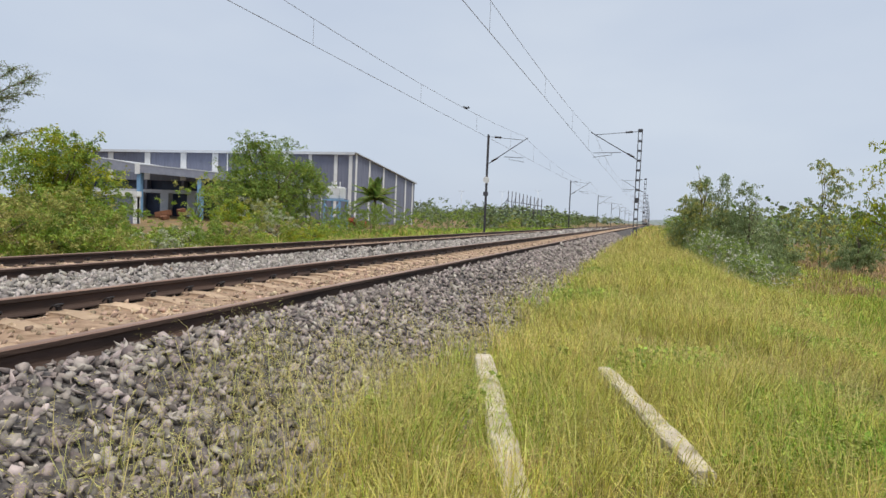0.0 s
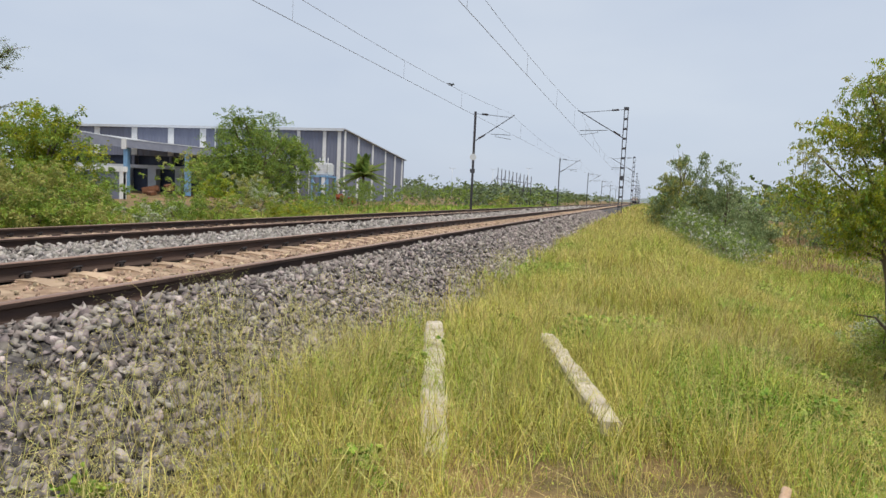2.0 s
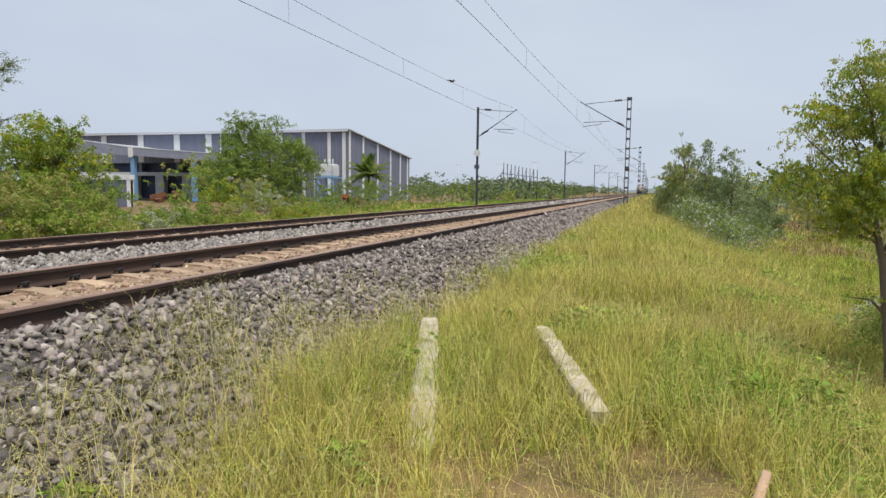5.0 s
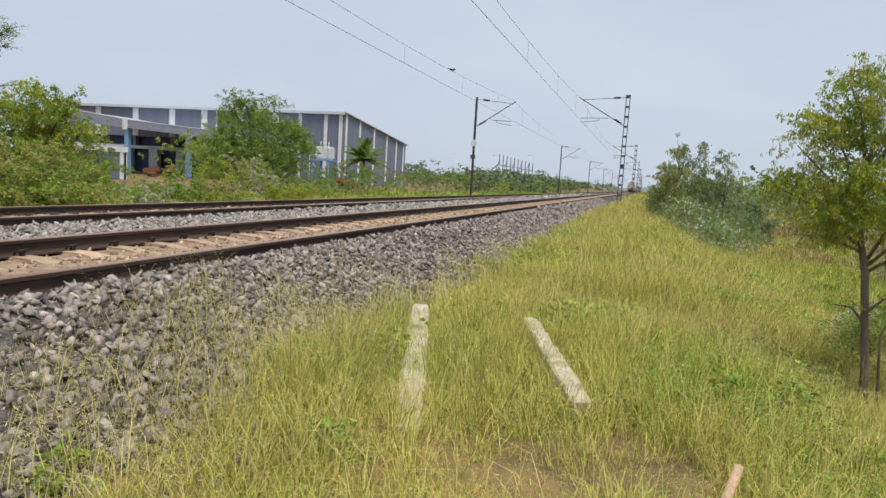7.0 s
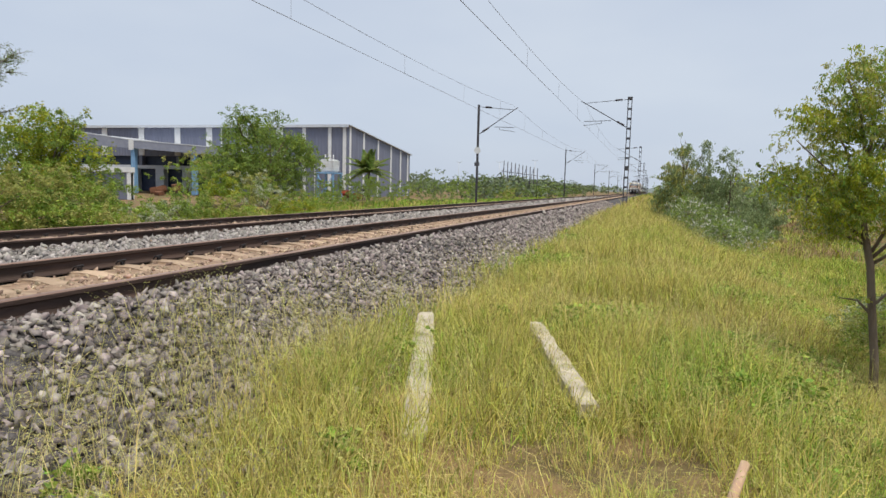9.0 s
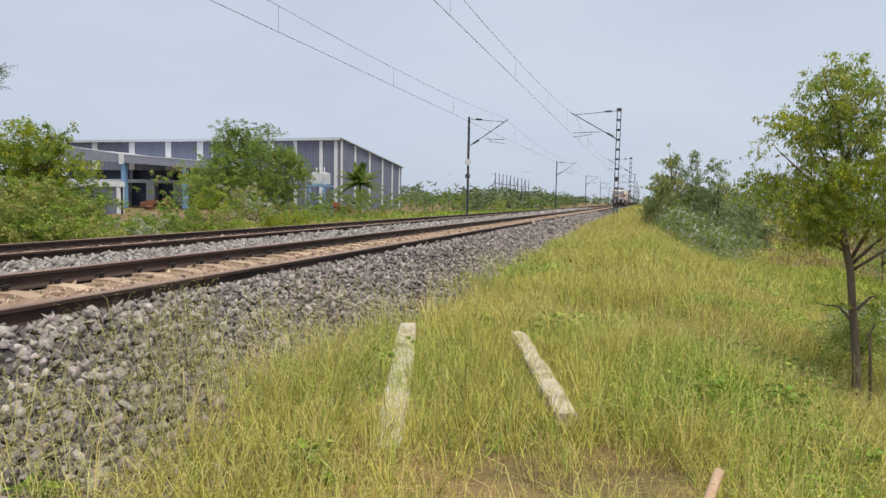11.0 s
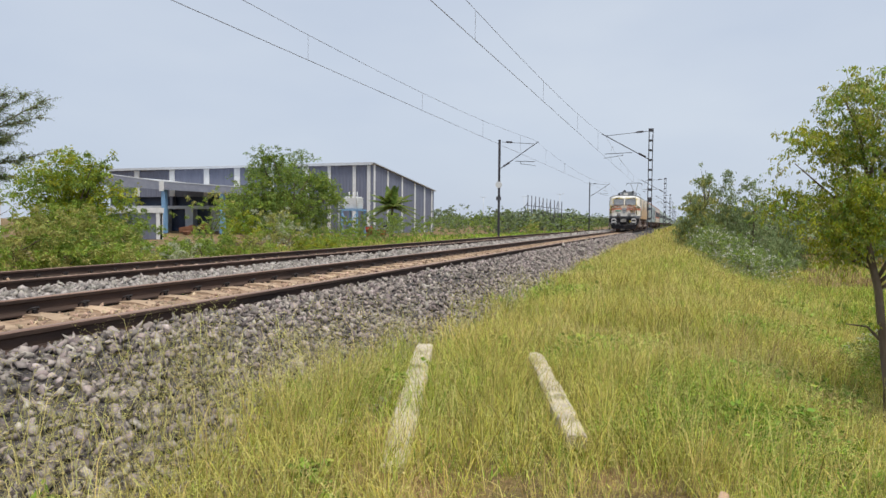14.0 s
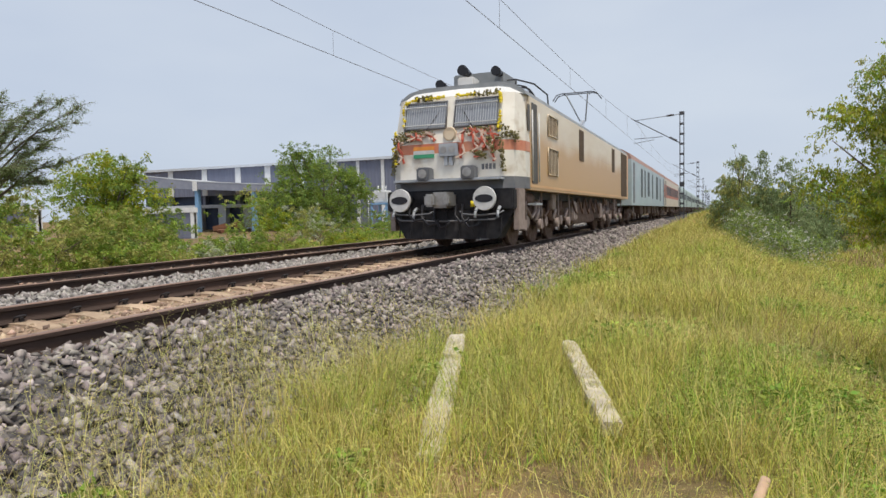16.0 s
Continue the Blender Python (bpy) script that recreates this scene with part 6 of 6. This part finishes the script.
    part("transformer_tank", box(-1.25, 1.25, 8.0, 11.9, .38, 1.095, .06), M["under"], t)
    for y in (7.3, 12.3): part("equipment_box", box(0.9, 1.4, y, y + .6, .5, 1.095, .04), M["axlebox"], t)
    for k in range(5):
        bm = bmesh.new(); chain(bm, [(1.36, 7.2 + k * 1.1, 1.2), (1.42, 7.4 + k * 1.1, .8), (1.38, 7.8 + k * 1.1, .7), (1.36, 8.1 + k * 1.1, 1.15)], .035, 6); part("pipe", bm, M["under"], t)
    # flower garlands and cloth
    gr = random.Random(12)
    def garland(pts, n, mat, r, jitter):
        bm = bmesh.new()
        pts = [Vector(p) for p in pts]
        seg = len(pts) - 1
        for k in range(n):
            u = k / max(1, n - 1) * seg
            i = min(int(u), seg - 1)
            c = pts[i].lerp(pts[i + 1], u - i) + Vector((gr.uniform(-1, 1), gr.uniform(-1, 1), gr.uniform(-1, 1))) * jitter
            rr = r * gr.uniform(.6, 1.3)
            d = bmesh.ops.create_icosphere(bm, subdivisions=1, radius=rr, matrix=Matrix.Translation(c) @ Matrix.Diagonal((1, .7, gr.uniform(.7, 1.1), 1)))
        return tagged(part("garland", bm, mat, t, "string of flowers and leaves"), kind="stuff")
    def fp(x, z, o=.06): return (x, face_y(z) - o + max(0, abs(x) - 1.2) * .6, z)
    for pts in ([fp(-1.12, 2.75), fp(-1.16, 3.3), fp(-.85, 3.40)], [fp(-.6, 3.40), fp(-.2, 3.41)], [fp(.1, 3.41), fp(.55, 3.41)], [fp(1.12, 3.38), fp(1.16, 3.2)], [fp(1.16, 3.0), fp(1.15, 2.55)], [fp(-1.35, 2.7), fp(-1.4, 2.3), fp(-1.3, 1.95)]):
        garland(pts, 30, M["marigold"], .03, .026)
    for pts in ([fp(-.9, 3.41), fp(-.5, 3.4)], [fp(.5, 3.41), fp(1.1, 3.41)], [fp(1.16, 2.7), fp(1.45, 2.45, 0), fp(1.5, 2.35, 0)], [fp(-1.3, 2.6), fp(-.9, 2.62), fp(-.4, 2.6)], [fp(-1.35, 2.2), fp(-1.45, 1.7)], [fp(.9, 2.45), fp(1.05, 2.1)], [fp(1.0, 2.4), fp(1.5, 2.5, .02)], [fp(-1.4, 2.55), fp(-1.2, 2.3), fp(-1.35, 1.9)], [fp(.4, 2.62), fp(1.1, 2.6)], [fp(-1.3, 2.45), fp(-.95, 2.5)], [fp(.6, 2.15), fp(.85, 2.0)], [fp(1.2, 2.3), fp(1.25, 1.7)]):
        garland(pts, 60, M["garland_green"], .024, .055)
    def streamer(pts, w, mat):
        bm = bmesh.new(); prev = None
        pts = [Vector(p) for p in pts]
        for k, p in enumerate(pts):
            d = (pts[min(k + 1, len(pts) - 1)] - pts[max(k - 1, 0)]).normalized()
            n = Vector((-d.z, 0, d.x)) * w * gr.uniform(.6, 1.2)
            a = [bm.verts.new(p - n), bm.verts.new(p + n), bm.verts.new(p + n + Vector((0, .03, 0))), bm.verts.new(p - n + Vector((0, .03, 0)))]
            if prev:
                for j in range(4): bm.faces.new((prev[j], prev[(j + 1) % 4], a[(j + 1) % 4], a[j]))
            prev = a
        bmesh.ops.recalc_face_normals(bm, faces=bm.faces[:])
        part("cloth_streamer", bm, mat, t, "knotted strip of festival cloth")
    for x0, z0, x1, z1, m in ((-1.1, 2.62, -.7, 2.45, "cloth_red"), (-.95, 2.45, -.45, 2.62, "cloth_red"), (-.8, 2.6, -.65, 2.4, "cloth_pale"), (-.5, 2.62, -.35, 2.42, "cloth_red"), (.35, 2.66, .25, 2.0, "cloth_red"), (.55, 2.64, .75, 2.2, "cloth_pale"), (.6, 2.66, .62, 2.1, "cloth_red"), (.75, 2.62, .95, 2.15, "cloth_red"),
                              (.8, 2.62, .7, 2.05, "cloth_red"), (.95, 2.66, 1.05, 2.2, "cloth_red"), (.5, 2.6, 1.1, 2.45, "cloth_pale"), (.45, 2.5, 1.0, 2.62, "cloth_red"), (-1.25, 2.5, -1.1, 1.95, "cloth_red"), (.85, 2.4, .6, 1.98, "cloth_pale"), (1.0, 2.3, 1.02, 1.9, "cloth_red")):
        pts = [fp(x0 + (x1 - x0) * k / 5 + gr.uniform(-.03, .03), z0 + (z1 - z0) * k / 5, .05 + .03 * math.sin(k)) for k in range(6)]
        streamer(pts, .03, M[m])
        streamer([fp(p[0] + gr.uniform(-.12, .12), p[2] + gr.uniform(-.04, .05), .08 + .03 * math.cos(k)) for k, p in enumerate(pts)], .022, M["cloth_pale" if m == "cloth_red" else "cloth_red"])
    return t

def coach(paint, band, kind, label):
    t = thing("railway_coach", XC1, 40, RZ1, label, "railway coach", "coaches of the train")
    L = 23.5
    def ring(z0, z1): return lambda y: [(-1.61, z0), (1.61, z0), (1.61, z1), (-1.61, z1)]
    if band:
        part("body", shell(ring(1.02, 1.75), [0, L]), paint, t)
        part("band", shell(ring(1.752, 2.85), [0, L]), band, t)
        part("upper_body", shell(ring(2.852, 3.33), [0, L]), paint, t)
    else:
        part("body", shell(ring(1.02, 3.33), [0, L]), paint, t)
    part("roof", shell(lambda y: [(-1.61, 3.332), (1.61, 3.332), (1.5, 3.62), (1.15, 3.82), (.6, 3.9), (-.6, 3.9), (-1.15, 3.82), (-1.5, 3.62)], [0, L]), M["coach_roof"] if kind == "van" or band else paint, t)
    part("gangway", shell(lambda y: [(-.65, 1.1), (.65, 1.1), (.65, 3.3), (-.65, 3.3)], [-.35, -.002]), M["black"], t)
    for s in (-1, 1):
        def side(y0, y1, z0, z1): return box(min(s * 1.604, s * 1.622), max(s * 1.604, s * 1.622), y0, y1, z0, z1)
        slots = [(.7, 1.4, 1.15, 3.2), (4.6, 5.5, 1.5, 3.1), (6.6, 7.2, 1.5, 3.1), (8.6, 9.8, 1.6, 3.1), (11.8, 12.4, 1.5, 3.1), (15, 16.6, 1.5, 3.1), (18.5, 19.1, 1.4, 3.1), (21.9, 22.7, 1.15, 3.2)] if kind == "van" else [(.6, 1.35, 1.15, 3.2), (22.15, 22.9, 1.15, 3.2)] + [(2.2 + 1.78 * k, 3.45 + 1.78 * k, 2.0, 2.78) for k in range(11)]
        for k, (a, b, c, d) in enumerate(slots):
            door = d > 3.15
            part("door" if door else "window", side(a, b, c, d), M["grey_skirt"] if door else M["coach_glass"], t)
    for y in (3.2, L - 3.2): bogie(t, y, (-1.28, 1.28), .457, 1.75, False)
    for y, w in ((6.5, 1.8), (9.2, 1.2), (11.4, 2.2), (14.6, 1.4), (16.6, .9)):
        part("underfloor_box", box(-1.35, 1.35, y, y + w, .5, 1.015, .04), M["under"], t)
    return t

engine = locomotive()
van = coach(M["coach_blue"], None, "van", "pale blue luggage coach with dark doors and red-brown roof")
mixed = coach(M["coach_cream"], M["coach_red"], "coach", "cream passenger coach with a red window band")
plain = coach(M["coach_green"], None, "coach", "pale green passenger coach with dark windows")
VEHICLES = [(engine, 0.0), (van, 20.9), (mixed, 45.0)]
copies = [plain]
for k in range(10): copies.append(copy_thing(plain, pose(XC1, 60, RZ1)))
for k, c in enumerate(copies): VEHICLES.append((c, 69.1 + 24.1 * k))

# ---- a bird on the far messenger wire, which flies off ----
def bird():
    t = thing("bird", XC2, 33.8, 7.4, "small dark bird perched on the overhead wire", "bird")
    bm = bmesh.new(); bmesh.ops.create_icosphere(bm, subdivisions=2, radius=1, matrix=Matrix.Diagonal((.055, .12, .055, 1)))
    part("body", bm, M["horn"], t)
    bm = bmesh.new(); bmesh.ops.create_icosphere(bm, subdivisions=2, radius=.04, matrix=Matrix.Translation((0, -.12, .05))); rod(bm, (0, -.15, .05), (0, -.2, .045), .012, .002)
    part("head", bm, M["horn"], t)
    for s in (-1, 1):
        bm = bmesh.new(); v = [bm.verts.new(p) for p in ((s * .03, -.07, .03), (s * .2, -.03, .05), (s * .3, .08, .04), (s * .03, .09, .02))]; f = bm.faces.new(v)
        r = bmesh.ops.extrude_face_region(bm, geom=[f])
        for w in r["geom"]:
            if isinstance(w, bmesh.types.BMVert): w.co.z += .012
        part("wing", bm, M["horn"], t)
    bm = bmesh.new(); bx(bm, -.03, .03, .1, .22, -.01, .005); part("tail", bm, M["horn"], t)
    return t
crow = bird()

# ---- loose ballast stones nearest the walk ----
stone_meshes = []
for tv, tf in STONES:
    me = bpy.data.meshes.new("ballast_stone")
    me.from_pydata(tv.tolist(), [], tf.tolist())
    me.materials.append(M["stone_ob"])
    stone_meshes.append(me)
sr = random.Random(31)
for k in range(300):
    x, y = sr.uniform(-3.75, -2.55), sr.uniform(1.7, 5.2)
    o = new("ballast_stone", stone_meshes[k % len(stone_meshes)])
    o.parent = bed
    s = sr.uniform(0.035, 0.062)
    o.matrix_basis = pose(x, y, float(bed_z(x)) + s * 0.55, sr.uniform(0, 360), sr.uniform(0, 360), sr.uniform(0, 360)) @ Matrix.Diagonal((s, s, s, 1))

SPEED, ARRIVE = 28.0, 12.83
BIRD = (XC2, 33.8, 7.36)
def motions():
    times = [0.25 * k for k in range(65)]
    for ob, behind in VEHICLES:
        walk(ob, [(s, pose(XC1, ARRIVE + SPEED * (16.0 - s) + behind, RZ1)) for s in times])
    walk(crow, [(0.0, pose(XC2, BIRD[1], BIRD[2], 0, 0, 60)), (2.0, pose(XC2, BIRD[1], BIRD[2], 0, 0, 60)), (4.0, pose(XC2, BIRD[1], BIRD[2], 0, 0, 60)), (7.0, pose(XC2, BIRD[1], BIRD[2], 0, 0, 60)), (7.4, pose(XC2, BIRD[1], BIRD[2], 0, 0, 60)),
                (7.6, pose(-11.23, 34.4, 7.43, 0, 0, 100)),
                (8.0, pose(-12.41, 35.5, 6.49, 0, 0, 110)),
                (8.4, pose(-14.79, 37.0, 4.48, 0, 0, 115)),
                (8.9, pose(-18.09, 38.5, 1.23, 0, 0, 110)),
                (16.0, pose(-18.09, 38.5, 1.23, 0, 0, 110))])
motions()
